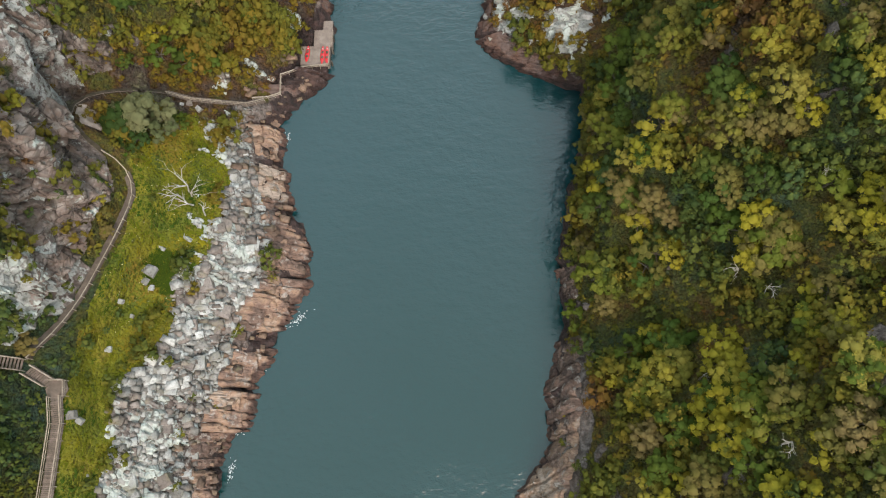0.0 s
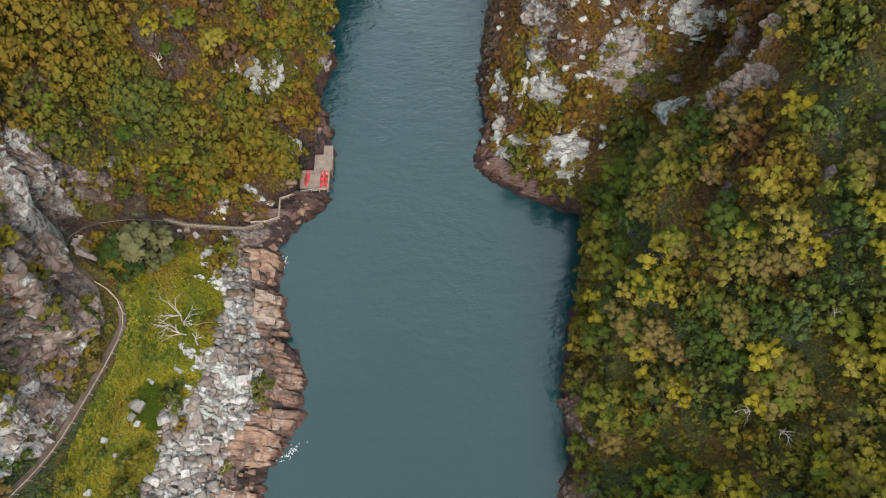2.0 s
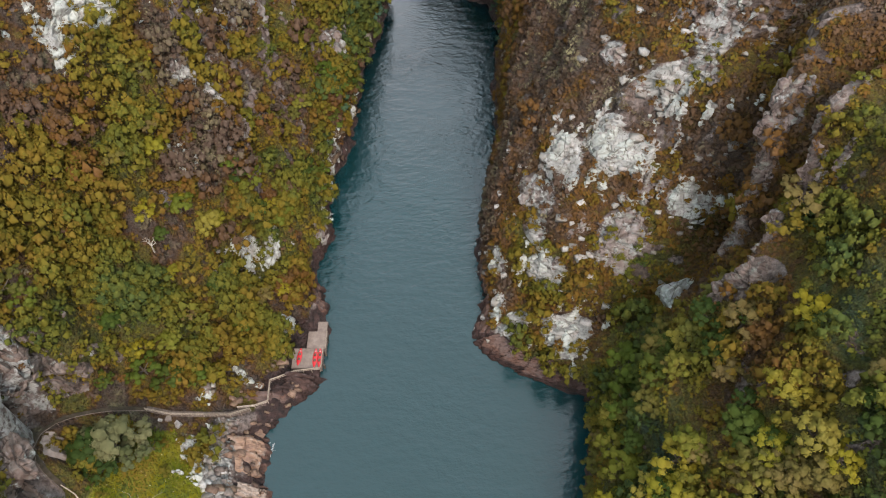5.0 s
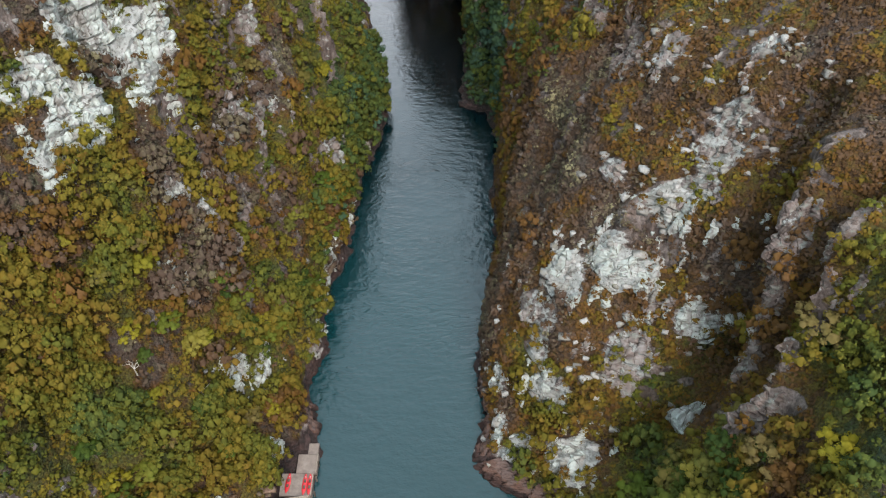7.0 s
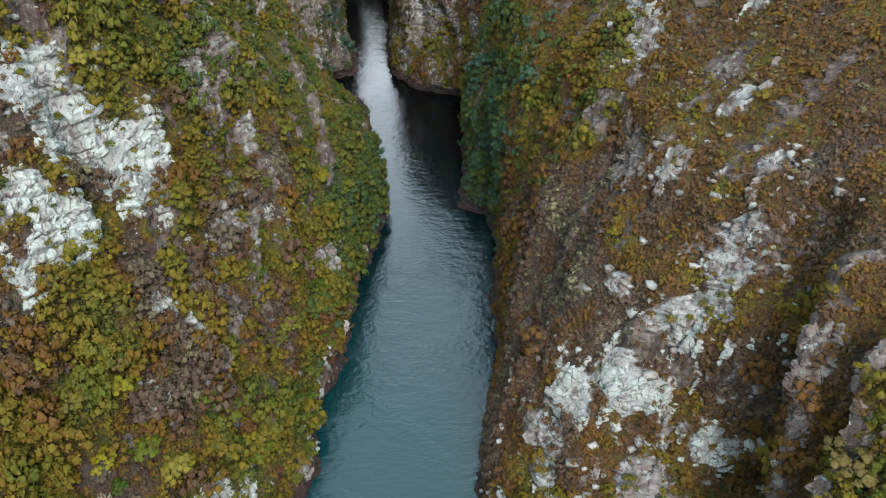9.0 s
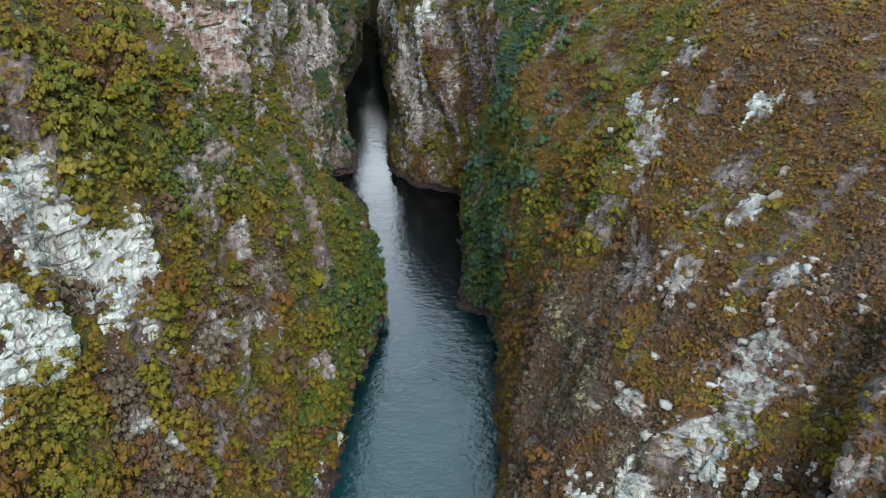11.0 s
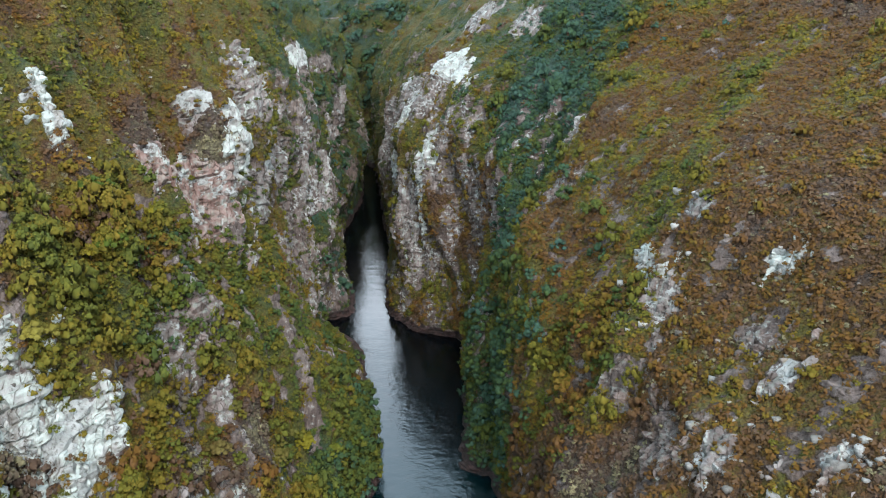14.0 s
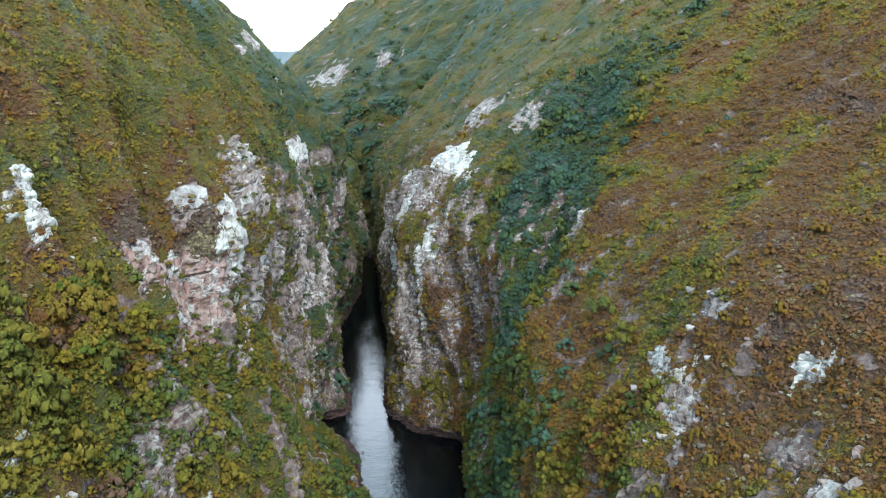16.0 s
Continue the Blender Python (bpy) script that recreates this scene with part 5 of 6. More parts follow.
def boulder(material, place, size, label, group):
    ob = new("boulder", ROCK_MESHES[material.name][int(rng.integers(10))])
    flat = rng.uniform(0.45, 0.8)
    ob.matrix_basis = Matrix.Translation(place) @ pose(0, 0, 0, rng.uniform(-14, 14), rng.uniform(-14, 14), rng.uniform(-30, 30)) @ Matrix.Diagonal((size * rng.uniform(0.9, 1.7), size * rng.uniform(0.7, 1.1), size * flat, 1))
    return tagged(ob, label, "boulder", group)


g = WEST.grid
shore = (WEST.clear > 0.9) & (g[..., 1] > -11) & (g[..., 1] < 72) & (WEST.grass < 0.4) & (g[..., 0] > -50)
place, _, _, _ = WEST.scatter(170, shore * (g[..., 2] > 4.0) * (g[..., 2] < 12) * (g[..., 1] < 56) * 1.0, rng)
for p in place:
    boulder(WHITE_ROCK if rng.random() < 0.7 else GREY_ROCK, p + np.array((0, 0, 0.1)), min(1.0, float(np.exp(rng.normal(-0.7, 0.45)))), "pale lichened quartzite block in the shore rubble", "shore boulders")
place, _, _, _ = WEST.scatter(20, shore * (g[..., 2] > 0.6) * (g[..., 2] < 4.2) * 1.0, rng)
for p in place:
    boulder(PINK_ROCK, p + np.array((0, 0, 0.1)), float(np.exp(rng.normal(-0.6, 0.3))), "pinkish sandstone block at the water's edge", "shore boulders")


def strewn(name, wall, count, weight, material, mean, label, lift=0.05, swing=0.9, uneven=0.45, most=2.2):
    place, normal, _, _ = wall.scatter(count, weight, rng)
    size = np.minimum(np.exp(rng.normal(math.log(mean), uneven, count)), mean * most)
    sizes = np.stack((size * rng.uniform(0.9, 1.7, count), size * rng.uniform(0.6, 1.0, count), size * rng.uniform(0.5, 0.9, count)), 1)
    joined(name, [(q, f, q) for q, f in ROCKS], place + normal * lift, sizes, rng.uniform(-swing / 2, swing / 2, count), np.zeros(count), material, label, "rocks")


g = WEST.grid
patchy = 0.05 + smooth_step(-0.1, 0.35, fractal(g.reshape(-1, 3) / 4.5, 3, 150)).reshape(g.shape[:2])
strewn("shore_rubble", WEST, 3000, shore * patchy * smooth_step(3.4, 5.4, g[..., 2]) * (WEST.bare > 0.4) * (g[..., 2] < 15), WHITE_ROCK, 0.2, "broken white quartzite rubble along the shore", uneven=0.62, most=3.4)
strewn("shore_stones", WEST, 170, shore * (g[..., 2] > 0.2) * (g[..., 2] < 6), PINK_ROCK, 0.33, "broken pinkish sandstone along the waterline", 0.45)
strewn("shore_pebbles", WEST, 900, shore * (1.3 - patchy) * (WEST.bare > 0.4) * (g[..., 2] > 4), GREY_ROCK, 0.24, "grey broken stones in the shore rubble", uneven=0.6, most=3.0)
g = EAST.grid
strewn("slope_stones_east", EAST, 120, in_view(g) * bell(g[..., 1], g[..., 2], 112, 60, 24, 16), GREY_ROCK, 0.17, "scattered grey stones among the dry scrub", 0.0)

for wall, table, side in ((WEST, ROCK_WEST, "west"), (EAST, ROCK_EAST, "east")):
    g = wall.grid
    fringe = sum(bell(g[..., 1], g[..., 2], cy, cz, ry * 2.1, rz * 2.1) * (white > 0.5) for cy, cz, ry, rz, white in table)
    if wall.side > 0:
        fringe = fringe + 1.2 * bell(g[..., 1], g[..., 2], 88, 12, 12, 12)
    strewn("outcrop_fragments_" + side, wall, 340 if wall.side < 0 else 520, in_view(g) * (g[..., 1] > 68) * np.clip(fringe, 0, 1) * smooth_step(300, 150, g[..., 1]), PALE_MIX, 0.27 if wall.side < 0 else 0.33, "pale rock fragments showing through the scrub", -0.08)

# ---- rock outcrops on the walls ----


def outcrop_material(name, low, mid, high, crust, lean=0.43, moss=0.4):
    """Jointed quartzite face: lined along its dip, with pale crusts, grey-green and rusty stains and dark joints."""
    n = Nodes(name)
    info = n.tree.nodes.new("ShaderNodeObjectInfo")
    grain = n.grain(3.2, lean)
    base = n.ramp(n.noise(0.55, 6, 0.62, grain), (0.32, low), (0.5, mid), (0.68, high))
    lichen = n.ramp(n.noise(0.9, 5, 0.6), (0.5, (0, 0, 0)), (0.66, (1, 1, 1)))
    base = n.mix(n.math("MULTIPLY", lichen, moss * 1.3), base, (0.28, 0.335, 0.29))
    white = n.ramp(n.math("ADD", n.noise(0.42, 6, 0.68, n.grain(1.8, lean)), crust), (0.5, (0, 0, 0)), (0.58, (1, 1, 1)))
    base = n.mix(white, base, n.ramp(n.noise(2.5, 4), (0.3, (0.37, 0.41, 0.375)), (0.7, (0.49, 0.54, 0.50))))
    rust = n.ramp(n.noise(0.35, 5, 0.6, grain), (0.56, (0, 0, 0)), (0.7, (1, 1, 1)))
    base = n.mix(n.math("MULTIPLY", rust, 0.5), base, (0.21, 0.135, 0.10))
    crack = n.ramp(n.noise(1.4, 6, 0.7, n.grain(5.0, lean)), (0.30, (0.45, 0.42, 0.38)), (0.40, (1, 1, 1)))
    joints = n.add("ShaderNodeTexVoronoi", Scale=0.62)
    joints.feature = "DISTANCE_TO_EDGE"
    n.link(n.grain(3.6, lean), joints.inputs["Vector"])
    split = n.ramp(n.math("ADD", joints.outputs["Distance"], n.math("MULTIPLY", n.noise(0.9, 6, 0.65), 0.22)), (0.10, (0.3, 0.27, 0.24)), (0.15, (1, 1, 1)))
    colour = n.mix(1.0, base, n.mix(1.0, crack, split, "MULTIPLY"), "MULTIPLY")
    shade = n.math("ADD", n.math("MULTIPLY", info.outputs["Random"], 0.25), 0.82)
    colour = n.mix(1.0, colour, n.ramp(shade, (0.0, (0, 0, 0)), (1.0, (1, 1, 1))), "MULTIPLY")
    b = n.bump(split, 0.6, 0.2)
    b = n.bump(n.noise(1.3, 6, 0.6, n.grain(2.5, lean)), 0.45, 0.18, b)
    return n.done(colour, 0.85, b)


FACE = {
    "pale": outcrop_material("pale_quartzite_face", (0.17, 0.155, 0.135), (0.33, 0.325, 0.305), (0.46, 0.47, 0.45), 0.06),
    "mixed": outcrop_material("stained_quartzite_face", (0.10, 0.080, 0.072), (0.20, 0.166, 0.152), (0.33, 0.30, 0.285), -0.07),
    "rose": outcrop_material("rose_quartzite_face", (0.11, 0.062, 0.050), (0.25, 0.155, 0.130), (0.36, 0.295, 0.265), -0.05),
    "pink": outcrop_material("pink_quartzite_face", (0.062, 0.047, 0.040), (0.15, 0.11, 0.096), (0.25, 0.20, 0.178), -0.14),
    "cliff": outcrop_material("folded_pink_grey_cliff", (0.070, 0.046, 0.037), (0.165, 0.120, 0.100), (0.29, 0.245, 0.22), -0.09, -0.75, 0.12),
}
FOLDS, RUN = np.array((0.70, 0.52, 0.48)), np.array((0.58, -0.80, -0.15))


def outcrop(wall, cy, cz, ry, rz, white, seed):
    """A jointed face of rock that stands out of the slope and sinks back into it at a ragged edge."""
    cliff = wall.side < 0 and cy < 70 and cz > 15
    fine = 0.32 if cy < 150 else (0.5 if cy < 240 else 1.0)
    ys = np.arange(cy - 2.1 * ry, cy + 2.1 * ry, fine)
    zs = np.arange(max(0.3, cz - 2.1 * rz), cz + 2.1 * rz, fine * 0.8)
    fi, fj = np.interp(ys, ROWS_Y, np.arange(len(ROWS_Y))), np.interp(zs, COLS_Z, np.arange(len(COLS_Z)))
    i, j = np.minimum(fi.astype(int), len(ROWS_Y) - 2), np.minimum(fj.astype(int), len(COLS_Z) - 2)
    a, b = (fi - i)[:, None, None], (fj - j)[None, :, None]
    s = wall.smooth
    p = (s[i][:, j] * (1 - a) + s[i + 1][:, j] * a) * (1 - b) + (s[i][:, j + 1] * (1 - a) + s[i + 1][:, j + 1] * a) * b
    normal = wall.normals(p)
    y, z = np.repeat(ys[:, None], len(zs), 1).ravel(), np.repeat(zs[None], len(ys), 0).ravel()
    flat = p.reshape(-1, 3)
    if cliff:
        sway = 0.9 * fractal(flat / 7.0, 2, 31)
        cross, run = flat @ FOLDS + sway, flat @ RUN + sway
        joint = 1.9 * jointed(run, cross, 8.0, 2.3, 21) + 0.7 * jointed(run, cross, 2.6, 0.8, 29) + 0.35 * fractal(flat / 1.2, 3, 33)
        ragged = bell(y, z, cy, cz, ry * 1.5, rz * 1.5) + 0.35 * fractal(flat / 4.0, 4, 17, 0.55) + 0.12
    else:
        span = 1 + 0.9 * smooth_step(180, 260, cy)
        sway = 0.8 * fractal(flat / 6.0, 2, seed + 3)
        if wall.side > 0 or cy > 150:
            dip, cross = (z + 0.3 * y) / span + sway, (y - 0.46 * z) * 0.91 / span + sway
            joint = 1.25 * jointed(dip, cross, 3.2, 1.5, seed) + 0.3 * jointed(dip, cross, 1.1, 0.7, seed + 50)
        else:
            dip, cross = y - 0.35 * z + sway, z * 0.94 + 0.32 * y + sway
            joint = 1.3 * jointed(dip, cross, 3.6, 1.7, seed) + 0.35 * jointed(cross, dip, 1.4, 0.9, seed + 50)
        grain = np.stack((flat[:, 0] * 0.3, (y - 0.46 * z) / 1.9, z / 4.4), 1) / span
        ragged = 0.95 * bell(y, z, cy, cz, ry * 1.2, rz * 1.35, 0.35) + (0.5 if white > 0.72 and ry > 4 else 0.7) * fractal(grain, 4, seed + 17, 0.6) - (0.14 if wall.side > 0 else 0.06)
    lift = np.clip((ragged - 0.40) * 2.6, -2.0, 0.7) + joint * smooth_step(0.2, 0.6, ragged)
    if cliff:
        for line in (BANK, SPUR, STEPS):
            ragged = np.where(nearest(flat[:, 0], flat[:, 1], line)[0] < 2.0, 0.0, ragged)
    place = (flat + normal.reshape(-1, 3) * lift[:, None]).reshape(p.shape)
    keep = (ragged > 0.12).reshape(p.shape[:2])
    r, c = p.shape[:2]
    idx = np.arange(r * c).reshape(r, c)
    quads = np.stack((idx[:-1, :-1], idx[1:, :-1], idx[1:, 1:], idx[:-1, 1:]), 2)[keep[:-1, :-1] & keep[1:, 1:] & keep[:-1, 1:] & keep[1:, :-1]]
    if not len(quads):
        return
    if wall.side > 0:
        quads = quads[:, ::-1]
    face = FACE["rose" if wall.side < 0 and 150 < cy < 186 and white < 0.6 else "pale" if white > 0.72 else "cliff" if cliff else "mixed" if white > 0.4 else "pink"]
    # slabs that hang together become one part each; crumbs are left out
    link = np.arange(r * c)
    for _ in range(60):
        low = link[quads].min(1)
        nxt = link.copy()
        np.minimum.at(nxt, quads.ravel(), np.repeat(low, 4))
        nxt = nxt[nxt]
        if (nxt == link).all():
            break
        link = nxt
    owner = link[quads[:, 0]]
    names, counts = np.unique(owner, return_counts=True)
    names = names[np.argsort(-counts)]
    thing = new("rock_outcrop")
    for name, count in zip(names[:14], np.sort(counts)[::-1][:14]):
        if count < 14 and name != names[0]:
            continue
        used, back = np.unique(quads[owner == name], return_inverse=True)
        mesh = bpy.data.meshes.new("slab")
        mesh.from_pydata(place.reshape(-1, 3)[used].tolist(), [], back.reshape(-1, 4).tolist())
        mesh.materials.append(face)
        piece("slab", mesh, thing, Matrix())
    look_of = "rose and grey-white" if wall.side < 0 and 150 < cy < 186 and white < 0.6 else "pale white-crusted" if white > 0.72 else "folded pinkish-grey" if cliff else "stained grey-white" if white > 0.4 else "dark pinkish"
    tagged(thing, look_of + (" quartzite cliff above the footpath" if cliff else " quartzite outcrop on the scrubby slope"), "rock outcrop", "rock outcrops")


for wall, table, base in ((WEST, ROCK_WEST, 200), (EAST, ROCK_EAST, 400)):
    for k, (cy, cz, ry, rz, white) in enumerate(table):
        outcrop(wall, cy, cz, ry, rz, white, base + 31 * k)

# ---- tilted ledges at the waterline ----


def ledge_material(name, shade):
    """Bedded sandstone: fine lines along the strike, orange-tan, pink and dark brown."""
    n = Nodes(name)
    info = n.tree.nodes.new("ShaderNodeObjectInfo")
    line = n.coords((0.35, 2.4, 1.8), (0, 0, 0.1))
    base = n.ramp(n.math("ADD", n.noise(0.3, 5, 0.6), n.math("MULTIPLY", n.math("SUBTRACT", info.outputs["Random"], 0.5), 0.42)), (0.3, (0.105, 0.068, 0.055)), (0.45, (0.215, 0.135, 0.104)), (0.58, (0.33, 0.205, 0.140)), (0.72, (0.38, 0.30, 0.245)))
    fine = n.ramp(n.noise(1.5, 6, 0.7, line), (0.34, (0.55, 0.52, 0.5)), (0.5, (1, 1, 1)), (0.72, (1.2, 1.18, 1.15)))
    crust = n.ramp(n.noise(0.7, 5, 0.65), (0.56, (0, 0, 0)), (0.64, (0.75, 0.75, 0.75)))
    base = n.mix(crust, base, (0.34, 0.31, 0.28))
    height = n.tree.nodes.new("ShaderNodeSeparateXYZ")
    n.link(n.coords(), height.inputs[0])
    wet = n.ramp(n.math("ADD", height.outputs[2], n.math("MULTIPLY", n.noise(0.5, 4), -1.6)), (0.0, (1, 1, 1)), (0.4, (0, 0, 0)))
    base = n.mix(wet, base, n.ramp(n.noise(0.8, 5), (0.35, (0.035, 0.022, 0.018)), (0.65, (0.12, 0.062, 0.045))))
    return n.done(n.mix(1.0, n.mix(1.0, base, fine, "MULTIPLY"), shade, "MULTIPLY"), 0.85, n.bump(n.noise(1.6, 7, 0.7, line), 0.9, 0.25))


LEDGE_ROCK = ledge_material("bedded_sandstone", (1.0, 1.0, 1.0))
PURPLE_ROCK = ledge_material("dark_purple_sandstone", (0.36, 0.31, 0.33))


def bench(wall, cy, reach, top, strike, seed, out=0.0):
    """A worn platform of bedded sandstone along the waterline: beds that run out into the water, split into low blocks."""
    ys = np.arange(cy - reach, cy + reach, 0.26)
    zs = np.concatenate((np.arange(-1.0, 3.0, 0.16), np.arange(3.0, top + 2.5, 0.24)))
    fi, fj = np.interp(ys, ROWS_Y, np.arange(len(ROWS_Y))), np.interp(zs, COLS_Z, np.arange(len(COLS_Z)))
    i, j = np.minimum(fi.astype(int), len(ROWS_Y) - 2), np.minimum(fj.astype(int), len(COLS_Z) - 2)
    a, b = (fi - i)[:, None, None], (fj - j)[None, :, None]
    w = wall.smooth
    p = (w[i][:, j] * (1 - a) + w[i + 1][:, j] * a) * (1 - b) + (w[i][:, j + 1] * (1 - a) + w[i + 1][:, j + 1] * a) * b
    y, z = np.repeat(ys[:, None], len(zs), 1).ravel(), np.repeat(zs[None], len(ys), 0).ravel()
    flat = p.reshape(-1, 3)
    sway = 0.5 * fractal(flat / 4.0, 2, seed + 3)
    run, cross = flat[:, 0] + sway, flat[:, 1] + strike * flat[:, 0] + sway
    joint = 0.95 * jointed(run, cross, 4.5, 2.4, seed) + 0.28 * jointed(run, cross, 1.3, 0.9, seed + 40) + 0.14 * fractal(flat / 0.8, 2, seed + 5)
    edge = smooth_step(1.0, 0.72, abs(y - cy) / reach) * smooth_step(top + 2.0, top - 0.5, z + 0.9 * sway)
    ragged = edge + 0.3 * fractal(flat / np.array((3.0, 1.6, 3.0)), 3, seed + 17)
    way = np.array((-wall.side * 0.75, 0.0, 0.66))
    place = flat + way * (np.clip((ragged - 0.45) * 2.4, -1.4, 0.45) + joint * smooth_step(0.2, 0.6, ragged))[:, None]
    place[:, 0] -= wall.side * out * smooth_step(0.4, 0.8, ragged + 0.4 * jointed(run, cross, 6.0, 1.3, seed + 60))
    r, c = p.shape[:2]
    keep = (ragged > 0.2).reshape(r, c)
    idx = np.arange(r * c).reshape(r, c)
    quads = np.stack((idx[:-1, :-1], idx[1:, :-1], idx[1:, 1:], idx[:-1, 1:]), 2)[keep[:-1, :-1] & keep[1:, 1:] & keep[:-1, 1:] & keep[1:, :-1]]
    used, back = np.unique(quads[:, ::-1] if wall.side > 0 else quads, return_inverse=True)
    mesh = bpy.data.meshes.new("rock_ledge")
    mesh.from_pydata(place[used].tolist(), [], back.reshape(-1, 4).tolist())
    dark = 57 < cy < 150
    mesh.materials.append(PURPLE_ROCK if dark else LEDGE_ROCK)
    return tagged(new("rock_ledge", mesh), "dark purplish-brown rock ledge at the waterline" if dark else "layered pinkish sandstone ledge at the waterline", "rock ledge", "shore ledges")


for wall, strike, spots in (
    (WEST, 0.10, [(-6.5, 4.0, 4.0, 0.6), (0.0, 3.2, 4.5, 0.0), (5.8, 3.8, 4.2, 1.3), (13.0, 4.0, 3.6, 0.6), (23.5, 5.2, 4.0, 1.2), (32.0, 4.0, 3.8, 0.5), (38.5, 4.0, 3.2, 0.2), (45.5, 4.0, 3.0, 0.3), (53.5, 4.0, 2.4, 0.3), (61.5, 3.4, 2.4, 0.3), (66.0, 2.6, 2.2, 0.2), (84.0, 4.0, 2.0, 0.1), (98.0, 5.0, 2.4, 0.2)]),
    (EAST, -0.62, [(-6.5, 4.5, 6.5, 0.4), (0.5, 5.0, 6.5, 0.3), (7.5, 5.0, 6.0, 0.6), (14.0, 4.5, 5.0, 0.2), (27.0, 3.5, 4.0, 0.2), (66.5, 3.6, 3.4, 0.2), (72.0, 4.4, 3.2, 0.3), (80.0, 4.6, 2.2, 0.2), (90.0, 5.0, 1.8, 0.1)]),
):
    for k, (y, reach, top, out) in enumerate(spots):
        bench(wall, y, reach, top, strike, 700 + 13 * k + (300 if wall is EAST else 0), out)

# a single white slab that hangs over the east gully
bm = bmesh.new()
bmesh.ops.create_cube(bm, size=1.0)
bmesh.ops.subdivide_edges(bm, edges=bm.edges[:], cuts=11, use_grid_fill=True)
co = np.array([tuple(v.co) for v in bm.verts])
size = np.array((7.4, 4.4, 2.6)) * (1 - 0.75 * np.clip(co[:, :1] + 0.3, 0, 1) * np.array((0.0, 1.0, 0.7)))
co = co * size
step = 0.9 * jointed(co[:, 0] + 0.4 * co[:, 1], co[:, 1] + 0.3 * co[:, 2], 2.3, 0.9, 77) + 0.7 * fractal(co / 1.7, 3, 79)
co = co * (1 - 0.12 * (abs(co / size) > 0.43).sum(1, keepdims=True)) + np.array((0.0, 0.35, 0.8)) * step[:, None] * np.sign(co[:, 2:] + 0.01)
for v, c in zip(bm.verts, co):
    v.co = c
mesh = bpy.data.meshes.new("boulder")
bm.to_mesh(mesh)
bm.free()
mesh.materials.append(FACE["pale"])
block = tagged(new("boulder", mesh), "large white slab wedged over the gully", "boulder", "gully block")
block.matrix_basis = pose(38.6, 73.6, EAST.at(73.6, 38.6) + 1.9, 22, -8, 30) @ Matrix.Diagonal((0.95, 1.1, 0.9, 1))

for x, y, s in ((-45.0, 26.4, 0.8), (-45.2, 24.6, 0.5), (-44.5, 23.8, 0.4), (-47.5, 21.0, 0.45), (-46.5, 19.2, 0.35), (-43.6, 30.0, 0.4), (-50.2, 4.6, 0.7), (-49.8, 3.9, 0.5), (-48.6, 14.0, 0.4)):
    boulder(WHITE_ROCK, (x, y, WEST.at(y, x) + 0.1), s, "white stone lying in the grass", "stones in the grass")

# ---- foam where the water laps at the ledges ----


def foam_mesh(rng, length, wide):
    """A broken patch of foam: many small ragged flecks with a little body, thickest in the middle."""
    bm = bmesh.new()
    for _ in range(60):
        x, y = rng.normal(0, length / 2.6), rng.normal(0, wide / 2.6)
        r = rng.uniform(0.03, 0.11)
        low, high = [], []
        for k in range(6):
            a, q = k * 1.05, r * rng.uniform(0.6, 1.3)
            low.append(bm.verts.new((x + math.cos(a) * q * 1.5, y + math.sin(a) * q, 0.0)))
            high.append(bm.verts.new((x + math.cos(a) * q * 1.1, y + math.sin(a) * q * 0.7, 0.05)))
        bm.faces.new(high)
        for k in range(6):
            bm.faces.new((low[k], low[(k + 1) % 6], high[(k + 1) % 6], high[k]))
    mesh = bpy.data.meshes.new("foam")
    bm.to_mesh(mesh)
    bm.free()
    mesh.materials.append(FOAM)
    return mesh


n = Nodes("white_foam")
FOAM = n.done(n.ramp(n.noise(3.0, 4), (0.3, (0.35, 0.39, 0.40)), (0.7, (0.62, 0.66, 0.66))), 0.6)
for x, y, turn, length, wide in ((-24.6, 21.4, 40, 2.6, 0.8), (-33.4, 2.9, 25, 2.4, 0.8), (-31.2, 12.0, 35, 2.0, 0.6), (-28.9, 55.0, 70, 2.0, 0.9), (-33.9, -3.2, 80, 2.0, 0.6)):
    ob = new("foam", foam_mesh(rng, length, wide))
    ob.matrix_basis = pose(x, y, 0.01, 0, 0, turn)
    tagged(ob, "white foam lapping at the foot of a ledge", "foam", kind="stuff")

# ---- lawn tufts ----


def tuft_shape(rng):
    points, faces = [], []
    for k in range(7):
        a = rng.uniform(0, 6.3)
        d = Vector((math.cos(a), math.sin(a), 0))
        s = Vector((-d.y, d.x, 0)) * 0.35
        tip = d * rng.uniform(0.4, 0.9) + Vector((0, 0, rng.uniform(0.5, 1.0)))
        k = len(points)
        points += [tuple(-s), tuple(s), tuple(tip)]
        faces.append((k, k + 1, k + 2))
    return np.array(points), faces, np.array(points) * 0 + np.array((0.0, 0.0, 1.0))


LAWN = foliage_material("lawn_grass", (0.0, (0.036, 0.075, 0.007)), (0.45, (0.13, 0.142, 0.008)), (0.75, (0.20, 0.172, 0.010)), (1.0, (0.22, 0.152, 0.026)))
PETALS = foliage_material("cream_petals", (0.0, (0.62, 0.58, 0.36)), (1.0, (0.72, 0.70, 0.52)))
g = WEST.grid
place, _, _, _ = WEST.scatter(5200, (WEST.grass > 0.5) * in_view(g) * 1.0, rng)
size = np.exp(rng.normal(-1.4, 0.4, len(place)))
tones = np.clip(0.42 + 0.85 * fractal(place / 5.0, 3, 77), 0, 1)
tones = np.where(np.hypot(place[:, 0] + 42.0, place[:, 1] - 26.5) < 3.0, 0.05, tones)
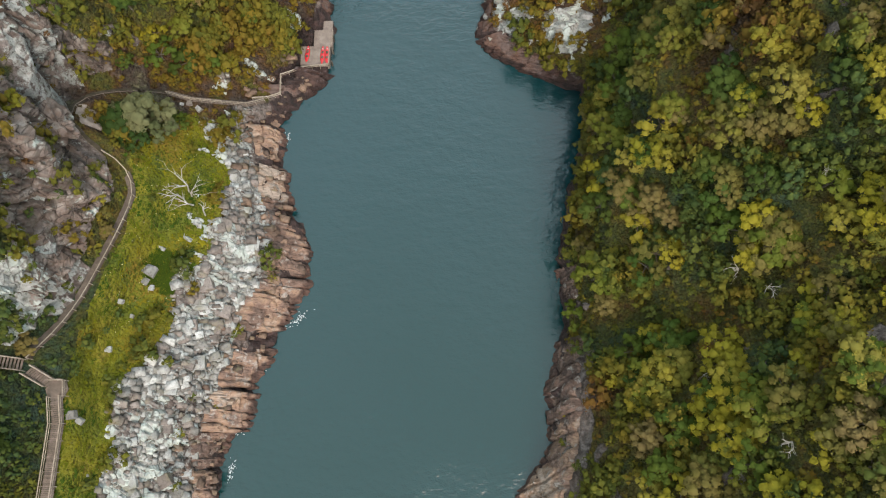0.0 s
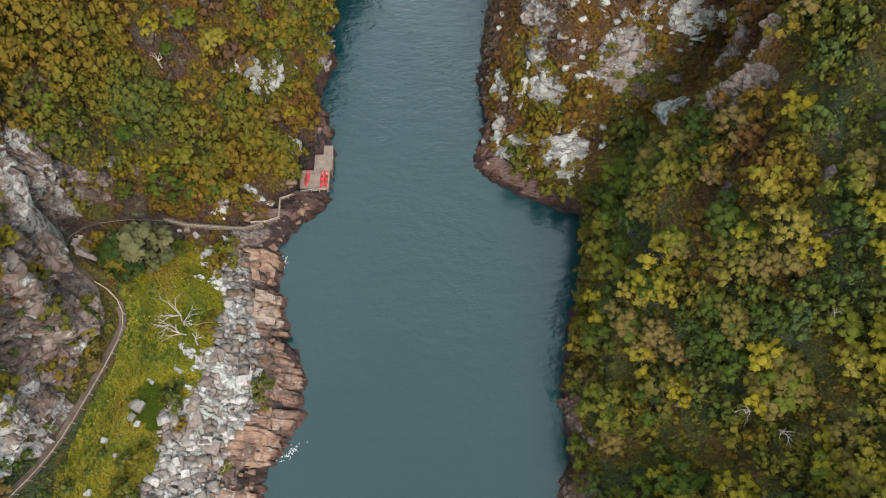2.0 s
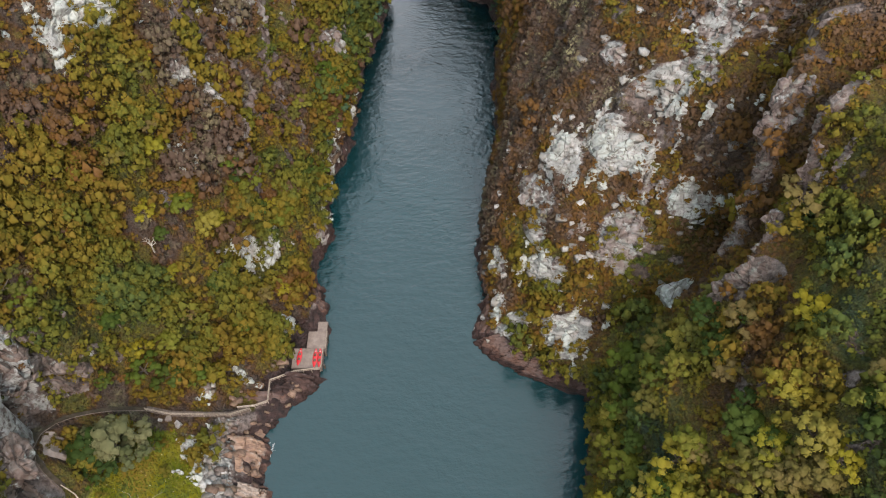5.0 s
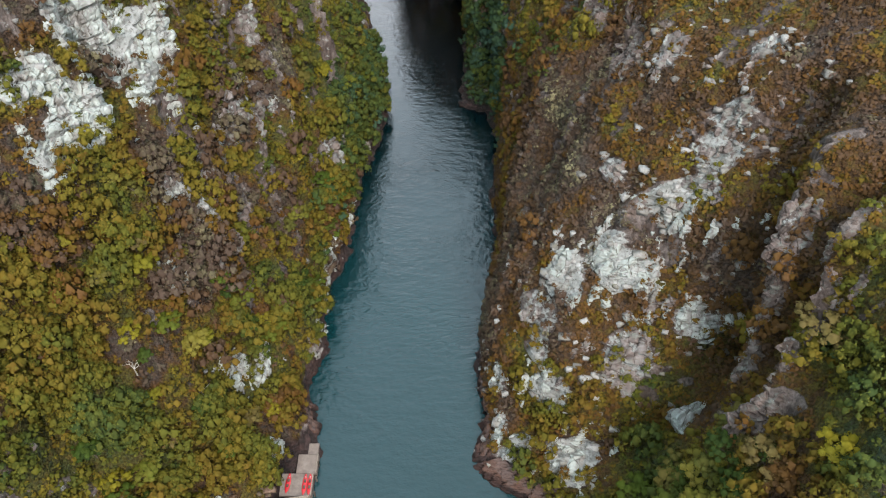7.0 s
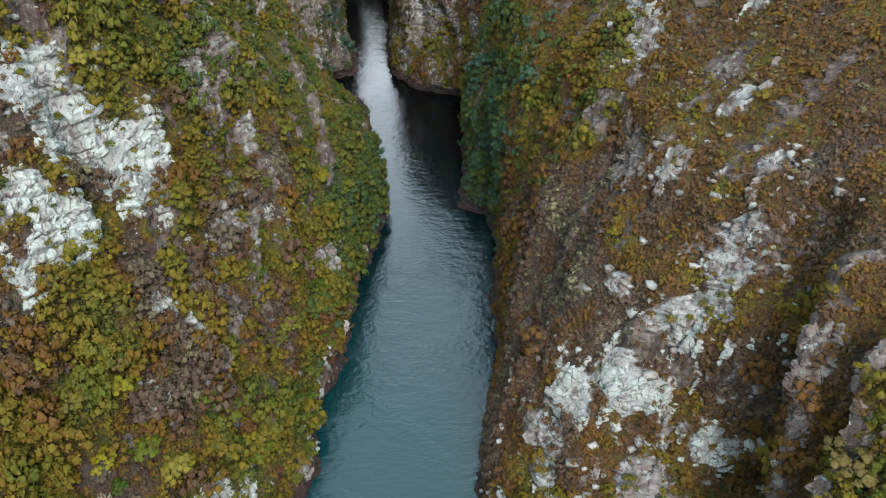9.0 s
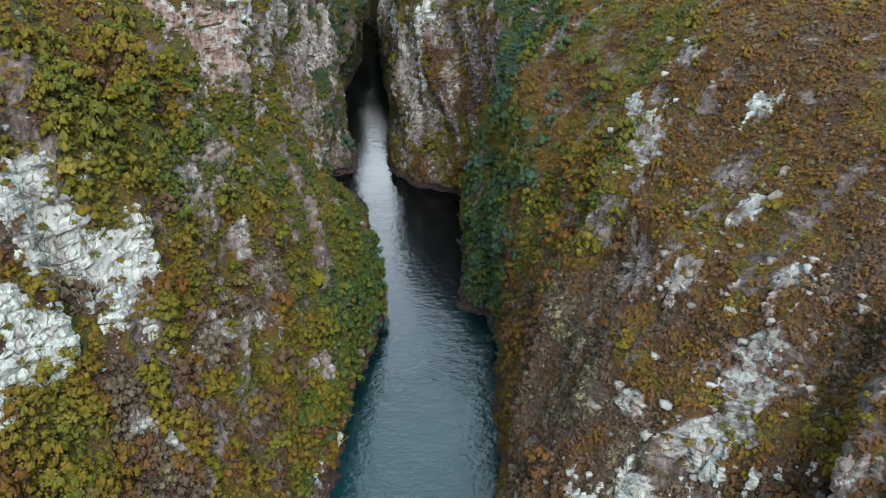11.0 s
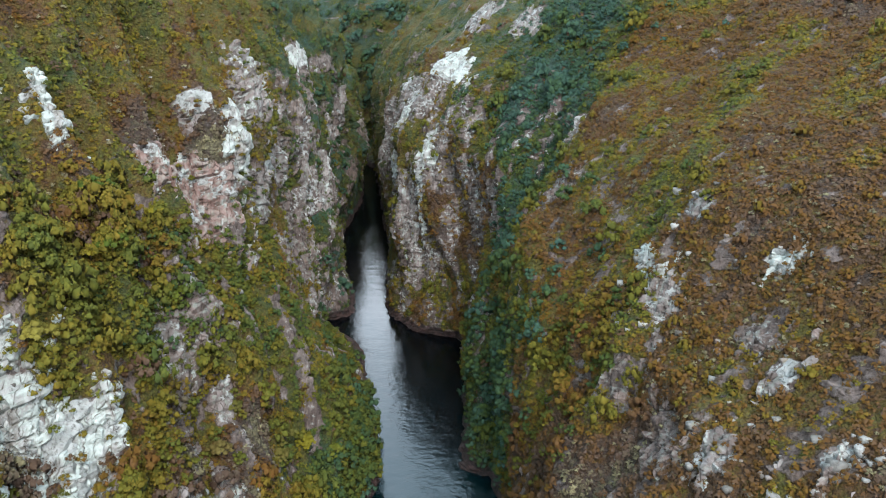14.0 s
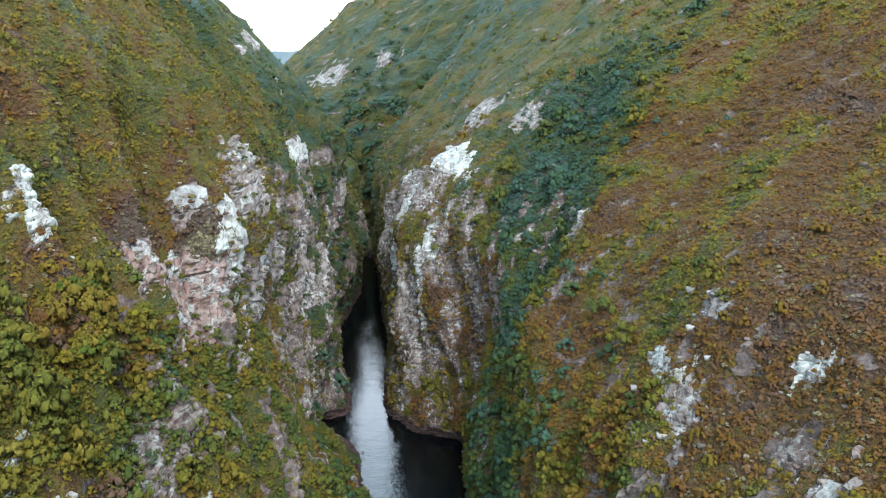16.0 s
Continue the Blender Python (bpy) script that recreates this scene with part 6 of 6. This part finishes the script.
spot = np.hypot(g[..., 0] + 42.3, g[..., 1] - 26.2) < 3.2
patch, _, _, _ = WEST.scatter(900, spot * (WEST.grass > 0.3) * 1.0, rng)
lush = rng.uniform(0.25, 0.5, len(patch))
joined("herbs", [tuft_shape(rng) for _ in range(4)], patch, np.stack((lush, lush, lush * 0.8), 1), rng.uniform(0, 6.28, len(patch)), rng.uniform(0.0, 0.15, len(patch)), LAWN, "dark green herbs growing in a patch on the bank", "herbs")
bloom, _, _, _ = WEST.scatter(170, (WEST.grass > 0.5) * in_view(g) * (g[..., 1] > 14) * 1.0, rng)
small = rng.uniform(0.07, 0.15, len(bloom))
joined("flowers", [tuft_shape(rng) for _ in range(3)], bloom + np.array((0, 0, 0.15)), np.stack((small, small, small), 1), rng.uniform(0, 6.28, len(bloom)), np.zeros(len(bloom)), PETALS, "small cream-white flowers dotted over the grass", "flowers")
joined("grass", [tuft_shape(rng) for _ in range(5)], place, np.stack((size, size, size * 0.8), 1), rng.uniform(0, 6.28, len(place)), tones, LAWN, "bright yellow-green grass and herbs on the bank", "grass")

# ---- boardwalk, steps and handrails on the west bank ----


def plank_mesh(width, depth):
    bm = bmesh.new()
    box(bm, (depth, width, 0.05), bevel=0.012)
    mesh = bpy.data.meshes.new("plank")
    bm.to_mesh(mesh)
    bm.free()
    mesh.materials.append(DECKING)
    return mesh


def rail_run(thing, points, height, spacing, rails=(1.0, 0.5), wide=0.14, wood=None):
    """Posts along a line of feet, with rails between them."""
    for a, b in zip(points, points[1:]):
        a, b = Vector(a), Vector(b)
        n = max(1, round((b - a).length / spacing))
        for k in range(n + (b == Vector(points[-1]))):
            foot = a.lerp(b, k / n)
            bm = bmesh.new()
            box(bm, (0.11, 0.11, height + 0.7), Matrix.Translation(foot + Vector((0, 0, height / 2 - 0.35))), 0.01)
            part("post", bm, wood or RAILING, thing)
        for f in rails:
            m, length = along(a + Vector((0, 0, height * f)), b + Vector((0, 0, height * f)))
            bm = bmesh.new()
            box(bm, (length + 0.1, wide if f == rails[0] else 0.09, 0.07), m, 0.01)
            part("rail", bm, wood or RAILING, thing)


def deck(points, width, name, label, category, pitch=0.26, sides=(1, -1)):
    """A walk of cross planks on two bearers, with a handrail on the sides given."""
    thing = new(name)
    mesh = plank_mesh(width, pitch - 0.035)
    for a, b in zip(points, points[1:]):
        m, length = along(a, b)
        n = max(1, int(length / pitch))
        for k in range(n):
            piece("plank", mesh, thing, m @ Matrix.Translation(((k + 0.5) * length / n - length / 2, 0, 0)))
        for s in (1, -1):
            bm = bmesh.new()
            box(bm, (length, 0.09, 0.2), m @ Matrix.Translation((0, s * width * 0.38, -0.13)), 0.01)
            part("bearer", bm, DECKING, thing)
    for s in sides:
        line = []
        for k, p in enumerate(points):
            q, r = Vector(points[max(0, k - 1)]), Vector(points[min(len(points) - 1, k + 1)])
            d = (r - q).normalized()
            line.append(Vector(p) + Vector((-d.y, d.x, 0)) * s * (width / 2 - 0.06))
        rail_run(thing, line, 1.0, 1.9)
    return tagged(thing, label, category)


def steps(a, b, width, count, label):
    """A straight flight of timber treads between two stringers."""
    thing = new("steps")
    a, b = Vector(a), Vector(b)
    mesh = plank_mesh(width, 0.3)
    flat = Vector((b.x - a.x, b.y - a.y, 0))
    turn = math.degrees(math.atan2(flat.y, flat.x))
    for k in range(count):
        p = a.lerp(b, (k + 0.5) / count)
        piece("tread", mesh, thing, pose(*p, 0, 0, turn))
    m, length = along(a, b)
    for s in (1, -1):
        bm = bmesh.new()
        box(bm, (length, 0.07, 0.26), m @ Matrix.Translation((0, s * (width / 2 + 0.03), -0.08)), 0.01)
        part("stringer", bm, DECKING, thing)
        off = Vector((-flat.y, flat.x, 0)).normalized() * s * (width / 2 + 0.05)
        rail_run(thing, [a + off, b + off], 1.0, 1.6)
    return tagged(thing, label, "steps")


LAND = (-52.1, 7.9, 21.2)
deck(BOARDWALK, 1.7, "boardwalk", "weathered timber boardwalk with handrails on both sides", "boardwalk")
landing = new("landing")
bm = bmesh.new()
made = bmesh.ops.create_circle(bm, cap_ends=True, segments=8, radius=1.55)
for f in bmesh.ops.extrude_face_region(bm, geom=bm.faces[:])["geom"]:
    if isinstance(f, bmesh.types.BMVert):
        f.co.z -= 0.14
bmesh.ops.recalc_face_normals(bm, faces=bm.faces[:])
part("platform", bm, DECKING, landing)
rail_run(landing, [(-1.0, 1.15, 0), (1.1, 1.15, 0), (1.4, -0.9, 0)], 1.0, 1.1)
landing.location = LAND
tagged(landing, "timber landing with railing at a bend of the boardwalk", "landing")
steps((-54.3, 10.1, 24.6), (-52.9, 8.7, 21.5), 1.4, 10, "flight of timber steps down to the landing")
steps((-57.6, 10.9, 27.6), (-55.0, 10.7, 24.8), 1.4, 9, "flight of timber steps on the scrubby slope")


def path_strip(points, width, material, name, label):
    """A trodden path laid on the slope, with a cut edge."""
    bm = bmesh.new()
    rows = []
    for k, p in enumerate(points):
        q, r = Vector(points[max(0, k - 1)]), Vector(points[min(len(points) - 1, k + 1)])
        d = (r - q).normalized()
        side = Vector((-d.y, d.x, 0)).normalized() * width / 2
        top = Vector(p)
        rows.append([bm.verts.new(v) for v in (top + side * 1.3 + Vector((0, 0, -0.9)), top + side, top - side, top - side * 1.3 + Vector((0, 0, -0.9)))])
    for a, b in zip(rows, rows[1:]):
        for k in range(3):
            bm.faces.new((a[k], b[k], b[k + 1], a[k + 1]))
    bmesh.ops.recalc_face_normals(bm, faces=bm.faces[:])
    for f in bm.faces:
        if f.normal.z < 0:
            f.normal_flip()
    mesh = bpy.data.meshes.new(name)
    bm.to_mesh(mesh)
    bm.free()
    mesh.materials.append(material)
    return tagged(new(name, mesh), label, "path", kind="structure")


def dirt(name, low, mid, high):
    n = Nodes(name)
    c = n.ramp(n.noise(1.1, 6, 0.65), (0.3, low), (0.55, mid), (0.75, high))
    return n.done(c, 0.95, n.bump(n.noise(7, 5, 0.7), 0.5, 0.08))


DIRT = dirt("trodden_earth", (0.075, 0.056, 0.042), (0.12, 0.09, 0.07), (0.19, 0.15, 0.12))
LITTER = dirt("leaf_littered_earth", (0.030, 0.024, 0.016), (0.062, 0.048, 0.030), (0.115, 0.090, 0.066))
SAND = dirt("pale_pinkish_sand", (0.19, 0.145, 0.118), (0.30, 0.24, 0.205), (0.36, 0.30, 0.26))


def smooth_line(points, step=0.8):
    """Points along a gently rounded line through the given ones."""
    p = np.array(points, float)
    s = np.concatenate(([0], np.cumsum(np.linalg.norm(np.diff(p, axis=0), axis=1))))
    t = np.linspace(0, s[-1], max(3, int(s[-1] / step)))
    line = np.stack([np.interp(t, s, p[:, k]) for k in range(3)], 1)
    line[1:-1] = (line[:-2] + 2 * line[1:-1] + line[2:]) / 4
    return [tuple(v) for v in line]


path_strip(smooth_line([(x - 0.8, y + 0.3, z) for x, y, z in BANK]), 1.1, DIRT, "footpath", "trodden earth footpath along the foot of the cliff")
path_strip(smooth_line(SPUR[:8]), 0.6, LITTER, "footpath_upper", "trodden earth footpath winding down to the jetty")
deck(SPUR[7:], 0.95, "boardwalk_lower", "narrow weathered timber walkway down to the jetty", "boardwalk", 0.26, (-1,))

# bare sandy ground inside the bend of the path
bm = bmesh.new()
bmesh.ops.create_grid(bm, x_segments=26, y_segments=20, size=1.0)
for v in bm.verts:
    reach = math.hypot(v.co.x, v.co.y) / (0.85 + 0.18 * math.sin(3 * math.atan2(v.co.y, v.co.x) + 1) + 0.09 * math.sin(7 * math.atan2(v.co.y, v.co.x)))
    x, y = -52.2 + 2.5 * v.co.x, 48.5 + 1.9 * v.co.y + 0.5 * v.co.x
    v.co = (x, y, WEST.at(y, x) + 0.22 - 0.55 * max(0.0, reach - 0.75))
mesh = bpy.data.meshes.new("sandy_ground")
bm.to_mesh(mesh)
bm.free()
mesh.materials.append(SAND)
tagged(new("sandy_ground", mesh), "bare patch of pale pinkish sand inside the path's bend", "ground", kind="structure")

# the cliff juts over the path where it turns, with a dark hollow beneath
bm = bmesh.new()
bmesh.ops.create_cube(bm, size=1.0)
bmesh.ops.subdivide_edges(bm, edges=bm.edges[:], cuts=19, use_grid_fill=True)
co = np.array([tuple(v.co) for v in bm.verts])
round_off = 1 - 0.16 * smooth_step(0.30, 0.5, abs(co)).sum(1, keepdims=True)
co = co * round_off * np.array((8.4, 5.2, 3.6))
turn = np.array(Euler((0.0, 0.0, math.radians(137))).to_matrix())
co = co @ turn.T + np.array((-54.6, 43.9, 28.2))
cross, run = co @ FOLDS, co @ RUN
step = 1.3 * jointed(run, cross, 5.0, 1.7, 21) + 0.5 * jointed(run, cross, 1.9, 0.7, 29) + 0.7 * fractal(co / 2.2, 3, 36)
out = co - np.array((-54.6, 43.9, 28.2))
co = co + out / (np.linalg.norm(out, axis=1, keepdims=True) + 0.1) * step[:, None] * 0.8
for v, c in zip(bm.verts, co):
    v.co = c
mesh = bpy.data.meshes.new("rock_overhang")
bm.to_mesh(mesh)
bm.free()
mesh.materials.append(FACE["cliff"])
tagged(new("rock_overhang", mesh), "folded pinkish-grey cliff jutting over the bend of the footpath", "rock overhang", "rock outcrops")
fence = new("handrail")
rail_run(fence, smooth_line(BANK, 2.0), 1.0, 2.0, (1.0,))
tagged(fence, "pale timber handrail beside the footpath", "handrail")
fence = new("handrail")
rail_run(fence, smooth_line([(x + 0.2, y - 0.7, z) for x, y, z in SPUR[:8]], 2.2), 0.95, 2.2, (1.0,), 0.1, DECKING)
tagged(fence, "weathered timber handrail winding below the rock wall", "handrail")

# ---- jetty and kayaks ----


def concrete():
    n = Nodes("stained_concrete")
    c = n.ramp(n.noise(0.8, 6, 0.6), (0.3, (0.15, 0.118, 0.10)), (0.55, (0.235, 0.188, 0.16)), (0.75, (0.30, 0.25, 0.22)))
    return n.done(c, 0.9, n.bump(n.noise(9, 4, 0.7), 0.3, 0.03))


def red_plastic():
    n = Nodes("red_plastic")
    c = n.ramp(n.noise(1.2, 4), (0.35, (0.50, 0.012, 0.018)), (0.65, (0.66, 0.022, 0.028)))
    return n.done(c, 0.38, None, 0.5)


CONCRETE, RED = concrete(), red_plastic()
SHELL = timber("pale_bleached_fittings", (0.5, 0.48, 0.45), (0.62, 0.6, 0.57))
jetty = new("jetty")
for name, x0, x1, y0, y1, top in (("deck_slab", -26.9, -21.4, 69.6, 73.6, 1.35), ("upper_slab", -24.6, -21.0, 73.6, 77.2, 1.25), ("step_slab", -23.0, -21.2, 77.2, 79.4, 1.05)):
    bm = bmesh.new()
    box(bm, (x1 - x0, y1 - y0, 2.4), Matrix.Translation(((x0 + x1) / 2, (y0 + y1) / 2, top - 1.2)), 0.06)
    part(name, bm, CONCRETE, jetty)
for y in (70.2, 72.8, 75.6):
    bm = bmesh.new()
    box(bm, (0.28, 0.28, 3.0), Matrix.Translation((-20.98, y, 0.2)), 0.03)
    part("pile", bm, BARK, jetty, "dark timber pile")
rail_run(jetty, [(-21.5, 69.7, 1.35), (-21.5, 73.4, 1.35)], 0.5, 1.9, (1.0,), 0.12)
rail_run(jetty, [(-21.1, 73.8, 1.25), (-21.1, 77.1, 1.25)], 0.5, 1.7, (1.0,), 0.12)
tagged(jetty, "stained concrete jetty on the rocks at the water", "jetty")
rail = new("handrail")
rail_run(rail, LANDING + [(-21.6, 69.2, 1.36)], 1.0, 1.5, (1.0, 0.5), 0.24)
tagged(rail, "pale timber handrail leading onto the jetty", "handrail")


def kayak():
    """A sit-on kayak: a pointed hull with a raised rim, a seat well, a seat and a hatch."""
    thing = new("kayak")
    bm = bmesh.new()
    rings = []
    for k in range(13):
        u = k / 12 * 2 - 1
        w = 0.42 * (1 - abs(u) ** 2.6) + 0.03
        lift = 0.16 * abs(u) ** 3
        ring = []
        for a in range(10):
            t = a / 10 * 2 * math.pi
            top = math.sin(t) > 0
            ring.append(bm.verts.new((u * 1.65, math.cos(t) * w, 0.2 + lift + math.sin(t) * (0.10 if top else 0.19) * (w / 0.45 + 0.2))))
        rings.append(ring)
    for a, b in zip(rings, rings[1:]):
        for k in range(10):
            bm.faces.new((a[k], b[k], b[(k + 1) % 10], a[(k + 1) % 10]))
    bm.faces.new(rings[0])
    bm.faces.new(rings[-1])
    bmesh.ops.recalc_face_normals(bm, faces=bm.faces[:])
    hull = part("hull", bm, RED, thing)
    for x in (-0.35, 0.55):
        bm = bmesh.new()
        box(bm, (0.42, 0.44, 0.06), Matrix.Translation((x, 0, 0.33)), 0.025)
        box(bm, (0.07, 0.42, 0.26), Matrix.Translation((x - 0.24, 0, 0.42)), 0.02)
        part("seat", bm, BARK, hull, "dark seat")
    bm = bmesh.new()
    bmesh.ops.create_cone(bm, cap_ends=True, segments=12, radius1=0.13, radius2=0.11, depth=0.04, matrix=Matrix.Translation((1.12, 0, 0.36)))
    part("hatch", bm, SHELL, hull, "pale round hatch")
    return tagged(thing, "bright red plastic kayak laid on the jetty", "kayak", "kayaks on the jetty")


boat = kayak()
grow = Matrix.Diagonal((1.08, 0.95, 1.0, 1))
boat.matrix_basis = pose(-25.6, 71.7, 1.36, 0, 0, 86) @ grow
for x, y, z, turn in ((-22.75, 71.5, 1.36, 89), (-21.9, 71.5, 1.36, 91)):
    copy_thing(boat, pose(x, y, z, 0, 0, turn) @ grow)

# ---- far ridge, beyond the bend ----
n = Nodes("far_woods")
# the haze of distance is put into this blue-green base colour
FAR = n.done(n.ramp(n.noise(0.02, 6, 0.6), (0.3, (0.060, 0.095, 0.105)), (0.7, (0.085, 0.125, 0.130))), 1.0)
xs = np.linspace(-2200, 1400, 90)
ridge = 150 + 28 * fractal(np.stack((xs / 260, xs * 0, xs * 0), 1), 4, 8) + np.clip((-430 - xs) * 0.02, -8, 60)
points, faces = [], []
for row, (dy, f) in enumerate(((0, 0.0), (120, 0.45), (320, 0.8), (520, 1.0), (1200, 1.0))):
    points += [(float(x), 1180 + dy, float(h * f)) for x, h in zip(xs, ridge)]
faces = [(r * 90 + k, r * 90 + k + 1, r * 90 + 91 + k, r * 90 + 90 + k) for r in range(4) for k in range(89)]
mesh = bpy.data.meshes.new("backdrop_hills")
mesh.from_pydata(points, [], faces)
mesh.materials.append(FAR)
tagged(new("backdrop_hills", mesh), "far wooded hills beyond the gorge, haze painted in as blue-green", "hills", kind="structure")
